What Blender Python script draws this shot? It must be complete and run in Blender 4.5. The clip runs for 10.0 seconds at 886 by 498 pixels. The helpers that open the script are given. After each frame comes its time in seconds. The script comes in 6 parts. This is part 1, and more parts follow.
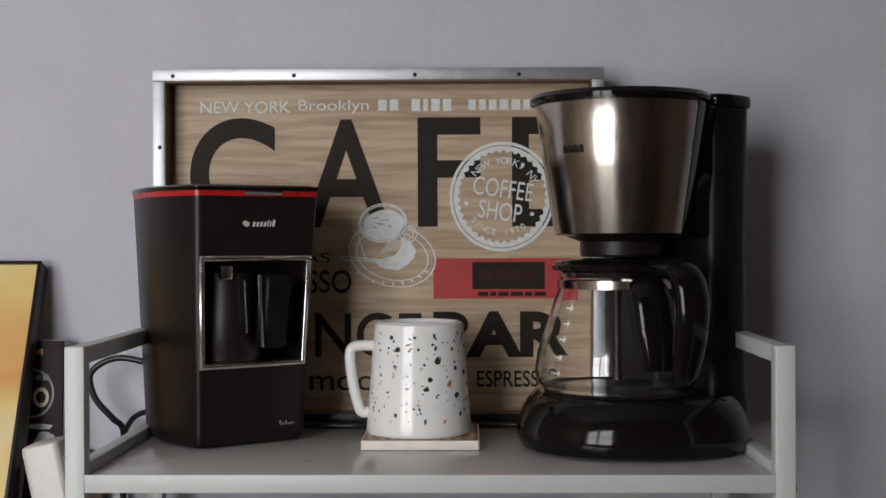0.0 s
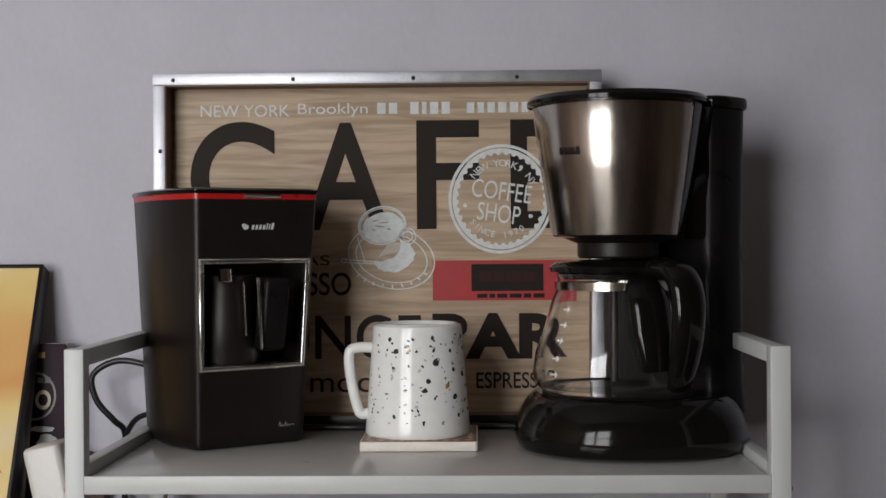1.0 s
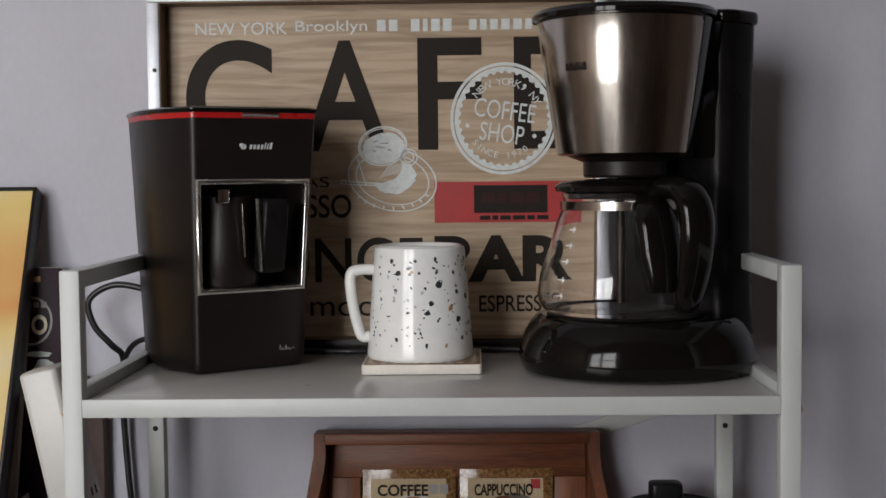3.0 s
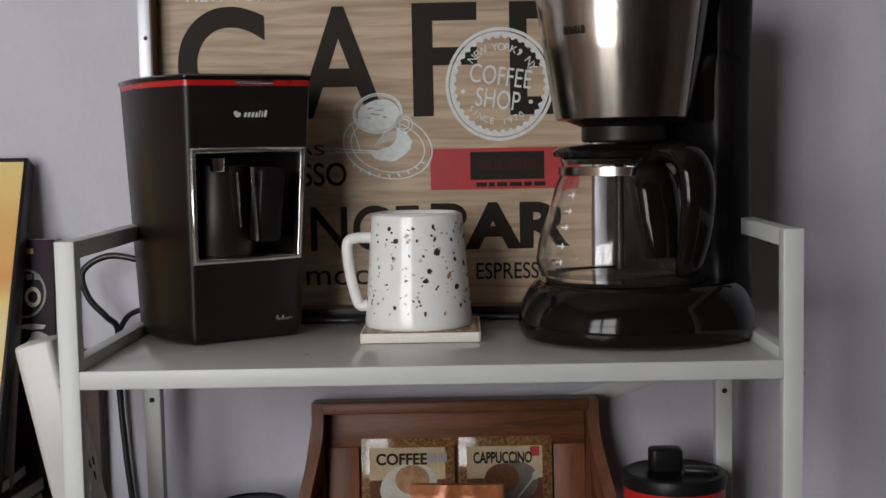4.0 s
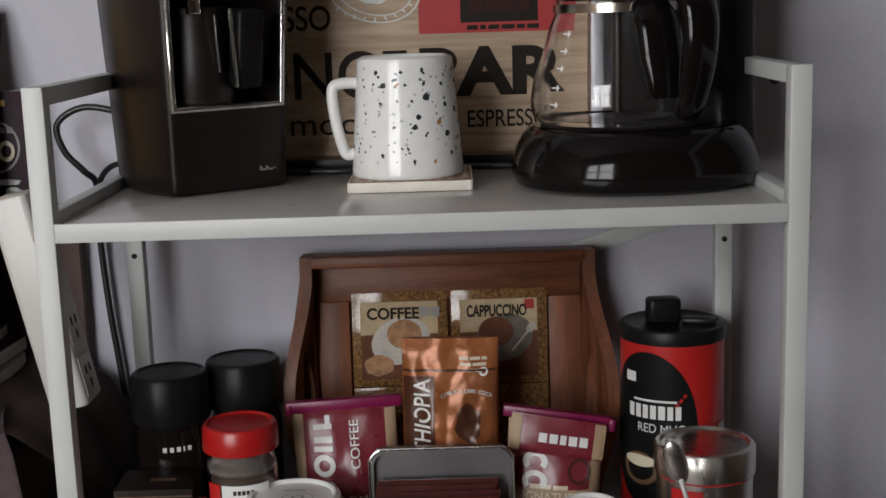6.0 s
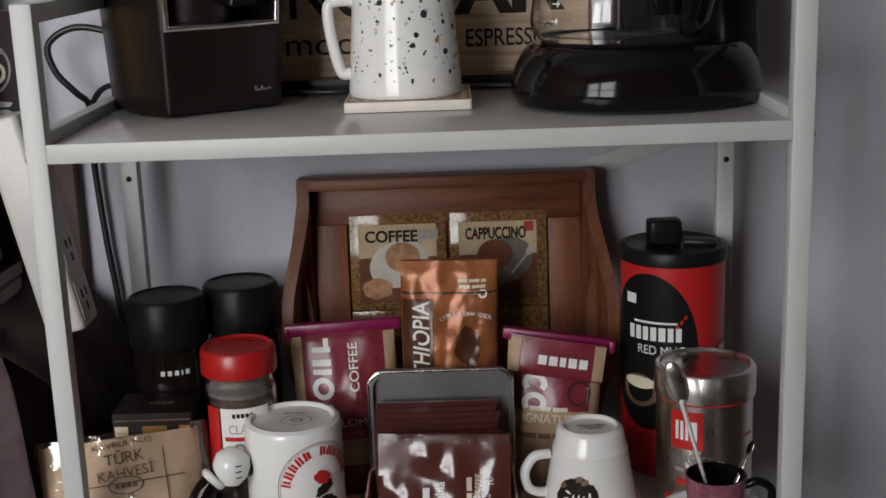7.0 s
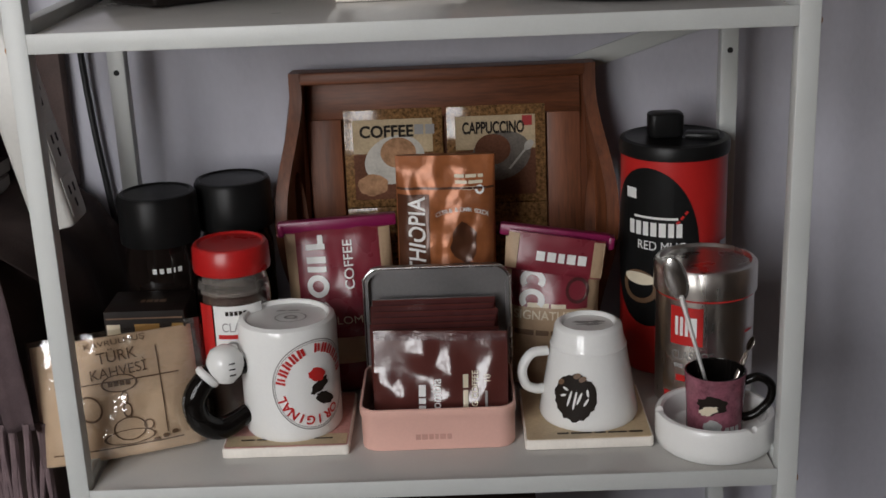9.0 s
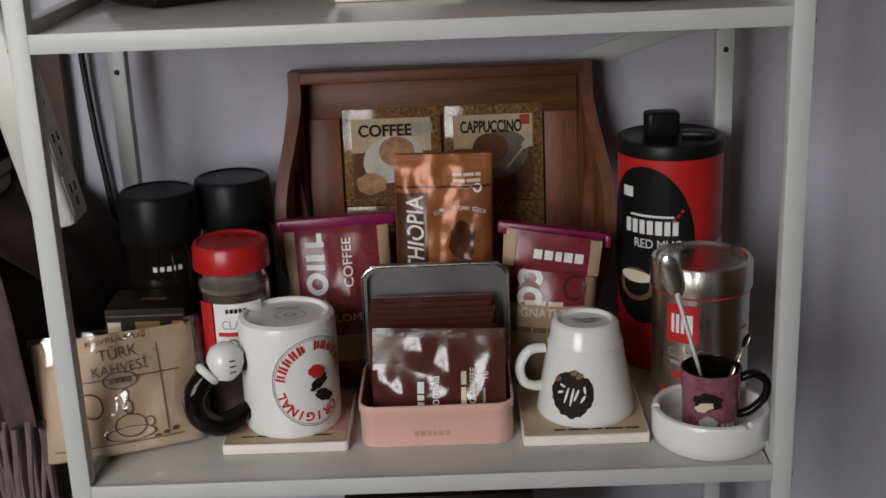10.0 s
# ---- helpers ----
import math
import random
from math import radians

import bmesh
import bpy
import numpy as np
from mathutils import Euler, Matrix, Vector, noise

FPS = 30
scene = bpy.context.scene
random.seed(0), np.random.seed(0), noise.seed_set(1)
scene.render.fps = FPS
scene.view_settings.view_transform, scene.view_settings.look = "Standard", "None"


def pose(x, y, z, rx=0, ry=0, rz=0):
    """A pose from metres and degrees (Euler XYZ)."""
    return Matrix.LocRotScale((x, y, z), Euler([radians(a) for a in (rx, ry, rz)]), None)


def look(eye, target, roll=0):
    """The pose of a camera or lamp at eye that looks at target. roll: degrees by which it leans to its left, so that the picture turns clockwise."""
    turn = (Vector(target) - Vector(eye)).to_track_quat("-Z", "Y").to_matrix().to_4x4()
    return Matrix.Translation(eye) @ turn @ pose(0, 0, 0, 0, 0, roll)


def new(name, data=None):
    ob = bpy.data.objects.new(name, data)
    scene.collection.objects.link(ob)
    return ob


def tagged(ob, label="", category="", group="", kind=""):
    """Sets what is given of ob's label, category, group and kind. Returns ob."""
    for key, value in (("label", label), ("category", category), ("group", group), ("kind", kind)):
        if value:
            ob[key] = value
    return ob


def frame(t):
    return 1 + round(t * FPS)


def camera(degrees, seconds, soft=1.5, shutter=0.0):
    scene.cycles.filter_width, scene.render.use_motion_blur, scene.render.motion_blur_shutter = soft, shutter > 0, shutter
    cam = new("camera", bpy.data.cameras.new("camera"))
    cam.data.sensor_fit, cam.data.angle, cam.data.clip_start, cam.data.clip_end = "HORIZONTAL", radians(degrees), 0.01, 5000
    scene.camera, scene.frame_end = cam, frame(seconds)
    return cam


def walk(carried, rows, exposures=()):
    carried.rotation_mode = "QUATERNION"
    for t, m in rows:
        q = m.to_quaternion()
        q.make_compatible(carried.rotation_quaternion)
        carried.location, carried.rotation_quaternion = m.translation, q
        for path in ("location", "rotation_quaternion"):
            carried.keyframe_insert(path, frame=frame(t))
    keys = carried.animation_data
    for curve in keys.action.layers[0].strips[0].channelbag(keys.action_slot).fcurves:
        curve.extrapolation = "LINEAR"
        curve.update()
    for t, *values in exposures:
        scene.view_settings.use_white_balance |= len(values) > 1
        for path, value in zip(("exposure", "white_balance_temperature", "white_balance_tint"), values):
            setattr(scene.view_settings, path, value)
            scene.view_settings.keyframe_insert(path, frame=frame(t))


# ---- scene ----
cam = camera(38.2, 10.0, soft=1.6)
PATH = [
    (0, (0.032, -1.047, 0.994), (-0.005, 0.952, 0.98), -0.2),
    (0.5, (0.038, -1.052, 0.995), (-0.002, 0.947, 0.985), -0.3),
    (1, (0.042, -1.053, 0.993), (-0.008, 0.947, 0.984), -0.4),
    (1.5, (0.04, -1.046, 0.991), (-0.01, 0.953, 0.958), -0.4),
    (2, (0.04, -1.044, 0.988), (-0.013, 0.955, 0.934), -0.4),
    (2.5, (0.039, -1.036, 0.984), (-0.013, 0.962, 0.899), -0.4),
    (4, (0.026, -1.018, 0.979), (-0.001, 0.975, 0.816), -1.1),
    (4.5, (0.023, -1.014, 0.975), (-0.001, 0.977, 0.786), -1.1),
    (5, (0.023, -1.001, 0.968), (-0.004, 0.984, 0.724), -1.4),
    (5.5, (0.026, -0.986, 0.963), (0.004, 0.99, 0.654), -1.6),
    (7, (0.025, -0.962, 0.948), (0.006, 0.979, 0.468), -2.0),
    (7.5, (0.028, -0.963, 0.944), (0.004, 0.968, 0.423), -2.1),
    (8, (0.031, -0.955, 0.94), (0.001, 0.964, 0.376), -2.3),
    (8.5, (0.032, -0.952, 0.936), (0.001, 0.956, 0.337), -2.3),
    (9, (0.031, -0.941, 0.933), (0.002, 0.959, 0.31), -2.3),
    (9.5, (0.03, -0.94, 0.935), (0.003, 0.958, 0.306), -2.3),
    (10, (0.031, -0.95, 0.936), (0.005, 0.949, 0.31), -2.3),
]
EXPOSURE = 0.0
walk(cam, [(t, look(eye, target, roll)) for t, eye, target, roll in PATH],
     exposures=((0.0, EXPOSURE), (10.0, EXPOSURE)))

# ---- light: a dull sky outside, daylight through one window in front of the rack ----
world = bpy.data.worlds.new("world")
world.use_nodes = True
scene.world = world
wn = world.node_tree.nodes
sky = wn.new("ShaderNodeTexSky")
sky.sky_type, sky.sun_disc = "NISHITA", False
sky.sun_elevation, sky.sun_rotation = radians(35), radians(200)
world.node_tree.links.new(sky.outputs[0], wn["Background"].inputs[0])
wn["Background"].inputs[1].default_value = 0.1
WIN_X0, WIN_X1, WIN_Z0, WIN_Z1 = -1.78, -0.48, 0.56, 2.00   # the window's opening
ROOM_FRONT = -2.0
lamp = bpy.data.lights.new("window_daylight", "AREA")
lamp.shape, lamp.size, lamp.size_y = "RECTANGLE", WIN_X1 - WIN_X0, WIN_Z1 - WIN_Z0
lamp.energy, lamp.color = 60, (0.985, 0.985, 1.0)
lamp_ob = new("window_daylight", lamp)
lamp_ob.matrix_world = look(((WIN_X0 + WIN_X1) / 2, ROOM_FRONT - 0.12, (WIN_Z0 + WIN_Z1) / 2),
                            ((WIN_X0 + WIN_X1) / 2, 0, (WIN_Z0 + WIN_Z1) / 2))


# ---- materials ----
def mat(name, color, rough=0.5, metal=0.0, var=0.12, scale=30.0, bump=0.05, fine=400.0, stretch=(1, 1, 1),
        coat=0.0, alpha_trans=0.0, spec=0.5, rough_var=0.1, island=0.0):
    """A procedural surface: colour and gloss vary at two scales, with a fine relief."""
    m = bpy.data.materials.new(name)
    m.use_nodes = True
    nt = m.node_tree
    b = nt.nodes["Principled BSDF"]
    tc = nt.nodes.new("ShaderNodeTexCoord")
    mp = nt.nodes.new("ShaderNodeMapping")
    mp.inputs["Scale"].default_value = stretch
    nt.links.new(tc.outputs["Object"], mp.inputs["Vector"])
    n1 = nt.nodes.new("ShaderNodeTexNoise")
    n1.inputs["Scale"].default_value, n1.inputs["Detail"].default_value = scale, 4
    n2 = nt.nodes.new("ShaderNodeTexNoise")
    n2.inputs["Scale"].default_value, n2.inputs["Detail"].default_value = fine, 3
    for n in (n1, n2):
        nt.links.new(mp.outputs[0], n.inputs["Vector"])
    mix = nt.nodes.new("ShaderNodeMath")
    mix.operation = "MULTIPLY_ADD"
    mix.inputs[1].default_value = 0.35
    nt.links.new(n2.outputs[0], mix.inputs[0])
    half = nt.nodes.new("ShaderNodeMath")
    half.operation = "MULTIPLY"
    half.inputs[1].default_value = 0.65
    nt.links.new(n1.outputs[0], half.inputs[0])
    nt.links.new(half.outputs[0], mix.inputs[2])
    ramp = nt.nodes.new("ShaderNodeValToRGB")
    ramp.color_ramp.elements[0].position, ramp.color_ramp.elements[1].position = 0.3, 0.7
    lo = [max(0, c * (1 - var)) for c in color]
    hi = [min(1, c * (1 + var)) for c in color]
    ramp.color_ramp.elements[0].color, ramp.color_ramp.elements[1].color = (*lo, 1), (*hi, 1)
    nt.links.new(mix.outputs[0], ramp.inputs[0])
    nt.links.new(ramp.outputs[0], b.inputs["Base Color"])
    rr = nt.nodes.new("ShaderNodeMapRange")
    rr.inputs["To Min"].default_value, rr.inputs["To Max"].default_value = max(0.02, rough - rough_var), min(1, rough + rough_var)
    nt.links.new(n1.outputs[0], rr.inputs[0])
    nt.links.new(rr.outputs[0], b.inputs["Roughness"])
    b.inputs["Metallic"].default_value = metal
    b.inputs["Coat Weight"].default_value = coat
    b.inputs["Coat Roughness"].default_value = 0.08
    b.inputs["Specular IOR Level"].default_value = spec
    if bump:
        bp = nt.nodes.new("ShaderNodeBump")
        bp.inputs["Strength"].default_value, bp.inputs["Distance"].default_value = bump, 0.002
        nt.links.new(mix.outputs[0], bp.inputs["Height"])
        nt.links.new(bp.outputs[0], b.inputs["Normal"])
    return m


def glass(name, color=(1, 1, 1), rough=0.02):
    m = bpy.data.materials.new(name)
    m.use_nodes = True
    b = m.node_tree.nodes["Principled BSDF"]
    b.inputs["Base Color"].default_value = (*color, 1)
    b.inputs["Roughness"].default_value = rough
    b.inputs["Transmission Weight"].default_value = 1
    b.inputs["IOR"].default_value = 1.45
    return m


def film_clear(name, tint=(0.97, 0.97, 0.96), share=0.86):
    """Thin clear plastic film: mostly see-through with a glossy skin."""
    m = bpy.data.materials.new(name)
    m.use_nodes = True
    nt = m.node_tree
    nt.nodes.clear()
    out = nt.nodes.new("ShaderNodeOutputMaterial")
    mx = nt.nodes.new("ShaderNodeMixShader")
    tr = nt.nodes.new("ShaderNodeBsdfTransparent")
    tr.inputs[0].default_value = (*tint, 1)
    gl = nt.nodes.new("ShaderNodeBsdfGlossy")
    gl.inputs["Roughness"].default_value = 0.10
    ns = nt.nodes.new("ShaderNodeTexNoise")
    ns.inputs["Scale"].default_value = 16
    bp = nt.nodes.new("ShaderNodeBump")
    bp.inputs["Strength"].default_value, bp.inputs["Distance"].default_value = 0.25, 0.006
    nt.links.new(ns.outputs[0], bp.inputs["Height"])
    nt.links.new(bp.outputs[0], gl.inputs["Normal"])
    mx.inputs[0].default_value = 1 - share
    nt.links.new(tr.outputs[0], mx.inputs[1])
    nt.links.new(gl.outputs[0], mx.inputs[2])
    nt.links.new(mx.outputs[0], out.inputs[0])
    return m


WALL = mat("wall_paint_lavender_grey", (0.50, 0.495, 0.55), 0.75, var=0.06, scale=12, fine=130, bump=0.42, stretch=(1.2, 1, 0.75))
# Unseen walls, ceiling and floor: dark tones dim and warm the bounced light.
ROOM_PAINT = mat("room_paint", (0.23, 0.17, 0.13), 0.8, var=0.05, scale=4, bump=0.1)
CEIL = mat("ceiling_paint", (0.42, 0.41, 0.40), 0.85, var=0.03, scale=5, bump=0.1)
FLOOR = mat("floor_oak", (0.075, 0.048, 0.031), 0.45, var=0.3, scale=6, stretch=(1, 8, 1), bump=0.1)
WHITE_TRIM = mat("white_trim", (0.75, 0.75, 0.74), 0.4, var=0.04)
RACK = mat("powder_coat_grey", (0.54, 0.555, 0.54), 0.42, var=0.06, scale=14, fine=900, bump=0.06)
SHELF_PAINT = mat("shelf_coat_grey", (0.50, 0.485, 0.46), 0.16, var=0.07, scale=10, fine=700, bump=0.03, rough_var=0.06)
STEEL_BRIGHT = mat("bright_steel", (0.7, 0.69, 0.67), 0.25, 1.0, var=0.06, scale=50)
CHROME = mat("chrome", (0.8, 0.8, 0.8), 0.08, 1.0, var=0.03, bump=0.0, rough_var=0.03)
# Strong upright colour streaks stand in for the reflected bands on the basket.
BRUSHED = mat("brushed_steel", (0.44, 0.40, 0.36), 0.2, 1.0, var=0.30, scale=75, fine=700, bump=0.06, stretch=(1, 1, 0.02), rough_var=0.06)
CAN_STEEL = mat("tin_plate", (0.70, 0.67, 0.63), 0.29, 1.0, var=0.08, scale=40, bump=0.04, stretch=(1, 1, 0.2))
ALU = mat("galvanised_strip", (0.46, 0.47, 0.50), 0.45, 0.8, var=0.15, scale=60, bump=0.06)
BLACK_GLOSS = mat("black_gloss_plastic", (0.006, 0.005, 0.0045), 0.09, var=0.2, bump=0.0, rough_var=0.04, spec=0.24)
BLACK_MATT = mat("black_matt_plastic", (0.011, 0.008, 0.007), 0.38, var=0.2, scale=40, fine=1500, bump=0.05, rough_var=0.05, spec=0.24)
BLACK_LID = mat("black_lid_plastic", (0.009, 0.009, 0.009), 0.36, var=0.2, bump=0.02, spec=0.18)
RUBBER = mat("black_cable_rubber", (0.012, 0.012, 0.013), 0.4, var=0.2, bump=0.02)
BLACK_SATIN = mat("black_satin_plastic", (0.009, 0.008, 0.008), 0.30, var=0.2, bump=0.02, spec=0.08)
SPOON_STEEL = mat("polished_spoon_steel", (0.92, 0.91, 0.89), 0.36, 0.3, var=0.05, bump=0.0)
DARK_HOLE = mat("dark_recess", (0.01, 0.01, 0.01), 0.8, bump=0)
RED_PLASTIC = mat("red_plastic", (0.42, 0.012, 0.012), 0.3, var=0.1, bump=0.02)
RED_PRINT = mat("red_print", (0.50, 0.02, 0.018), 0.35, var=0.08, bump=0.02)
RED_PAINT = mat("red_sign_paint", (0.36, 0.018, 0.018), 0.55, var=0.14, scale=25, bump=0.06)
INK = mat("dark_brown_ink", (0.018, 0.013, 0.010), 0.6, var=0.2, bump=0.02, spec=0.15)
INK_WHITE = mat("white_print", (0.78, 0.78, 0.76), 0.5, var=0.06, bump=0.02)
INK_PALE = mat("pale_worn_print", (0.60, 0.63, 0.62), 0.6, var=0.15, scale=150, bump=0.02)
INK_GREY = mat("grey_print", (0.28, 0.27, 0.26), 0.5, var=0.1, bump=0.0)
INK_BROWN = mat("brown_print", (0.15, 0.085, 0.045), 0.5, var=0.15, bump=0.0)
INK_CREAM = mat("cream_print", (0.70, 0.62, 0.47), 0.45, var=0.08, bump=0.02)
INK_GOLD = mat("gold_print", (0.5, 0.3, 0.1), 0.35, 0.5, var=0.2, bump=0.0)
CERAMIC = mat("white_glazed_ceramic", (0.80, 0.80, 0.78), 0.12, var=0.03, scale=20, bump=0.02, rough_var=0.05)
SPECK_MUG = mat("speckled_white_glaze", (0.79, 0.79, 0.77), 0.16, var=0.05, scale=90, fine=600, bump=0.02, rough_var=0.05)
CHIP_DARK = mat("chip_green_black", (0.03, 0.04, 0.042), 0.2, var=0.3, scale=200, bump=0)
CHIP_TAN = mat("chip_ochre", (0.42, 0.22, 0.07), 0.25, var=0.2, bump=0)
CHIP_GREY = mat("chip_pale_grey", (0.45, 0.47, 0.46), 0.25, var=0.2, bump=0)
COASTER_SIDE = mat("cream_coaster_edge", (0.80, 0.75, 0.68), 0.6, var=0.08, scale=60)
COASTER_TOP = mat("brown_patterned_print", (0.28, 0.16, 0.10), 0.4, var=0.6, scale=90, fine=260, bump=0.02)
COASTER_PINK = mat("faded_pink_print", (0.50, 0.25, 0.22), 0.45, var=0.35, scale=35, bump=0.02)
COASTER_TAN = mat("tan_print", (0.52, 0.40, 0.25), 0.45, var=0.2, scale=45, bump=0.02)
PINK_TIN = mat("pink_painted_tin", (0.74, 0.44, 0.37), 0.38, var=0.05, scale=20, bump=0.02)
TIN_INNER = mat("bare_tin_inner", (0.30, 0.29, 0.29), 0.36, 0.9, var=0.1, scale=15)
FOIL = mat("burgundy_foil_film", (0.085, 0.024, 0.020), 0.14, var=0.15, scale=14, fine=60, bump=0.22, rough_var=0.05, spec=0.7)
FOIL_DARK = mat("burgundy_foil_seam", (0.07, 0.022, 0.022), 0.16, var=0.2, scale=60, bump=0.25, spec=0.8)
COSTA = mat("wine_red_bag_film", (0.19, 0.022, 0.035), 0.28, var=0.15, scale=25, fine=80, bump=0.2)
KRAFT = mat("kraft_bag_paper", (0.42, 0.29, 0.18), 0.55, var=0.12, scale=30, fine=300, bump=0.2)
KRAFT_PALE = mat("pale_kraft_bag_paper", (0.70, 0.51, 0.345), 0.5, var=0.13, scale=22, fine=250, bump=0.25)
MAGENTA = mat("magenta_plastic_strip", (0.20, 0.006, 0.062), 0.35, var=0.08, bump=0.02)
COPPER_FILM = mat("copper_brown_pouch_film", (0.35, 0.118, 0.042), 0.33, 0.2, var=0.35, scale=25, fine=110, bump=0.8)
COPPER_DARK = mat("dark_brown_pouch_film", (0.085, 0.032, 0.016), 0.3, 0.15, var=0.2, scale=25, fine=90, bump=0.3)
COFFEE = mat("instant_coffee_grains", (0.030, 0.013, 0.008), 0.7, var=0.6, scale=300, fine=900, bump=0.6)
TRAY_WOOD = mat("walnut_stained_wood", (0.160, 0.052, 0.021), 0.46, spec=0.4, var=0.6, scale=14, fine=120, bump=0.15, stretch=(0.35, 4, 4))
TRAY_WOOD_V = mat("walnut_stained_wood_upright", (0.160, 0.052, 0.021), 0.46, spec=0.4, var=0.6, scale=14, fine=120, bump=0.15, stretch=(4, 4, 0.35))
TILE_GOLD = mat("mottled_gold_tile_border", (0.19, 0.10, 0.04), 0.11, var=0.95, scale=260, fine=700, bump=0.02, rough_var=0.05)
TILE_CREAM = mat("cream_tile_print", (0.50, 0.39, 0.25), 0.11, var=0.3, scale=30, bump=0.02, rough_var=0.05)
TILE_BROWN = mat("brown_tile_print", (0.14, 0.06, 0.035), 0.16, var=0.4, scale=30, bump=0.02, rough_var=0.05)
TILE_PALE = mat("pale_tile_print", (0.50, 0.47, 0.42), 0.16, var=0.2, scale=50, bump=0.02, rough_var=0.05)
TILE_TAN = mat("biscuit_tile_print", (0.36, 0.20, 0.11), 0.16, var=0.4, scale=120, bump=0.02, rough_var=0.05)
PURPLE_CUP = mat("mauve_cup_glaze", (0.24, 0.085, 0.115), 0.2, var=0.45, scale=70, bump=0.02, rough_var=0.05)
PURPLE_BOX = mat("dark_purple_print", (0.022, 0.006, 0.014), 0.5, spec=0.2, var=0.4, scale=20, bump=0.03)
STRIP_WHITE = mat("white_socket_plastic", (0.56, 0.55, 0.52), 0.35, var=0.06, bump=0.03)
BROWN_BOX = mat("dark_brown_carton", (0.013, 0.008, 0.006), 0.5, var=0.25, bump=0.04, spec=0.2)
CLOTH = mat("mauve_grey_wool", (0.165, 0.115, 0.122), 0.95, var=0.25, scale=60, fine=900, bump=0.5)
UPHOLST = mat("brown_velour", (0.085, 0.058, 0.052), 0.9, var=0.25, scale=30, fine=600, bump=0.4)
PAPER = mat("paper_edges", (0.45, 0.43, 0.40), 0.8, var=0.2, scale=20, stretch=(1, 1, 40))
CANVAS_SIDE = mat("greyed_board_edge", (0.22, 0.19, 0.17), 0.7, var=0.15)
GLASS = glass("carafe_glass")
GLASS_SMOKE = glass("jar_glass", (0.85, 0.83, 0.80))
GLASS_DARK = mat("dark_jar_glass", (0.010, 0.007, 0.006), 0.07, var=0.3, bump=0.0, rough_var=0.03)
SCREW_BRASS = mat("dull_brass", (0.50, 0.25, 0.12), 0.35, 0.9, var=0.1)
WRAP = film_clear("clear_wrapper_film", share=0.84)


def dusty_glass():
    """The inside of a jar hazed over with coffee dust."""
    m = film_clear("dusty_jar_glass", (0.75, 0.72, 0.70), 0.45)
    nt = m.node_tree
    gl = next(n for n in nt.nodes if n.type == "BSDF_GLOSSY")
    gl.inputs["Roughness"].default_value = 0.9
    gl.inputs["Color"].default_value = (0.36, 0.33, 0.31, 1)
    return m


DUSTY = dusty_glass()


def wood_panel(name, light, dark, stretch, rough):
    """Printed or real wood: long wavering grain over broad plank tones."""
    m = mat(name, light, rough, var=0.12, scale=12, fine=150, stretch=stretch, bump=0.08)
    nt = m.node_tree
    b = nt.nodes["Principled BSDF"]
    tc = nt.nodes.new("ShaderNodeTexCoord")
    mp = nt.nodes.new("ShaderNodeMapping")
    mp.inputs["Scale"].default_value = stretch
    nt.links.new(tc.outputs["Object"], mp.inputs[0])
    wv = nt.nodes.new("ShaderNodeTexNoise")
    wv.inputs["Scale"].default_value, wv.inputs["Detail"].default_value, wv.inputs["Distortion"].default_value = 16, 6, 1.2
    nt.links.new(mp.outputs[0], wv.inputs["Vector"])
    rp = nt.nodes.new("ShaderNodeValToRGB")
    rp.color_ramp.elements[0].position, rp.color_ramp.elements[1].position = 0.35, 0.62
    rp.color_ramp.elements[0].color, rp.color_ramp.elements[1].color = (*dark, 1), (*light, 1)
    nt.links.new(wv.outputs[0], rp.inputs[0])
    nt.links.new(rp.outputs[0], b.inputs["Base Color"])
    return m


SIGN_WOOD = wood_panel("light_oak_panel", (0.46, 0.345, 0.235), (0.31, 0.215, 0.135), (0.5, 1, 7), 0.55)
# Frame timber with the shade of the deep recess put into its brown.
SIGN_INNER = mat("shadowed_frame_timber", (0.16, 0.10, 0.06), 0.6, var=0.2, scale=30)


def poster_material():
    """Warm abstract print: drifting yellow, orange and cream fields."""
    m = bpy.data.materials.new("yellow_abstract_print")
    m.use_nodes = True
    nt = m.node_tree
    b = nt.nodes["Principled BSDF"]
    tc = nt.nodes.new("ShaderNodeTexCoord")
    ns = nt.nodes.new("ShaderNodeTexNoise")
    ns.inputs["Scale"].default_value, ns.inputs["Detail"].default_value, ns.inputs["Distortion"].default_value = 5.0, 2, 1.0
    nt.links.new(tc.outputs["Object"], ns.inputs["Vector"])
    rp = nt.nodes.new("ShaderNodeValToRGB")
    e = rp.color_ramp.elements
    e[0].position, e[0].color = 0.30, (0.62, 0.24, 0.06, 1)
    e[1].position, e[1].color = 0.75, (0.70, 0.66, 0.55, 1)
    mid = e.new(0.5)
    mid.color = (0.74, 0.55, 0.20, 1)
    nt.links.new(ns.outputs[0], rp.inputs[0])
    nt.links.new(rp.outputs[0], b.inputs["Base Color"])
    b.inputs["Roughness"].default_value = 0.4
    return m


POSTER = poster_material()


# ---- building helpers ----
def smooth(bm, angle=40):
    for f in bm.faces:
        f.smooth = True
    for e in bm.edges:
        if len(e.link_faces) == 2 and e.calc_face_angle(0) > radians(angle):
            e.smooth = False
    return bm


def part(name, bm, material, parent=None, label="", at=None, angle=40):
    """Links a bmesh as one mesh object under a thing or a part."""
    bmesh.ops.recalc_face_normals(bm, faces=bm.faces[:])
    smooth(bm, angle)
    me = bpy.data.meshes.new(name)
    bm.to_mesh(me)
    bm.free()
    me.materials.append(material)
    ob = new(name, me)
    if parent is not None:
        ob.parent = parent
    if at is not None:
        ob.matrix_basis = at
    if label:
        tagged(ob, label)
    return ob


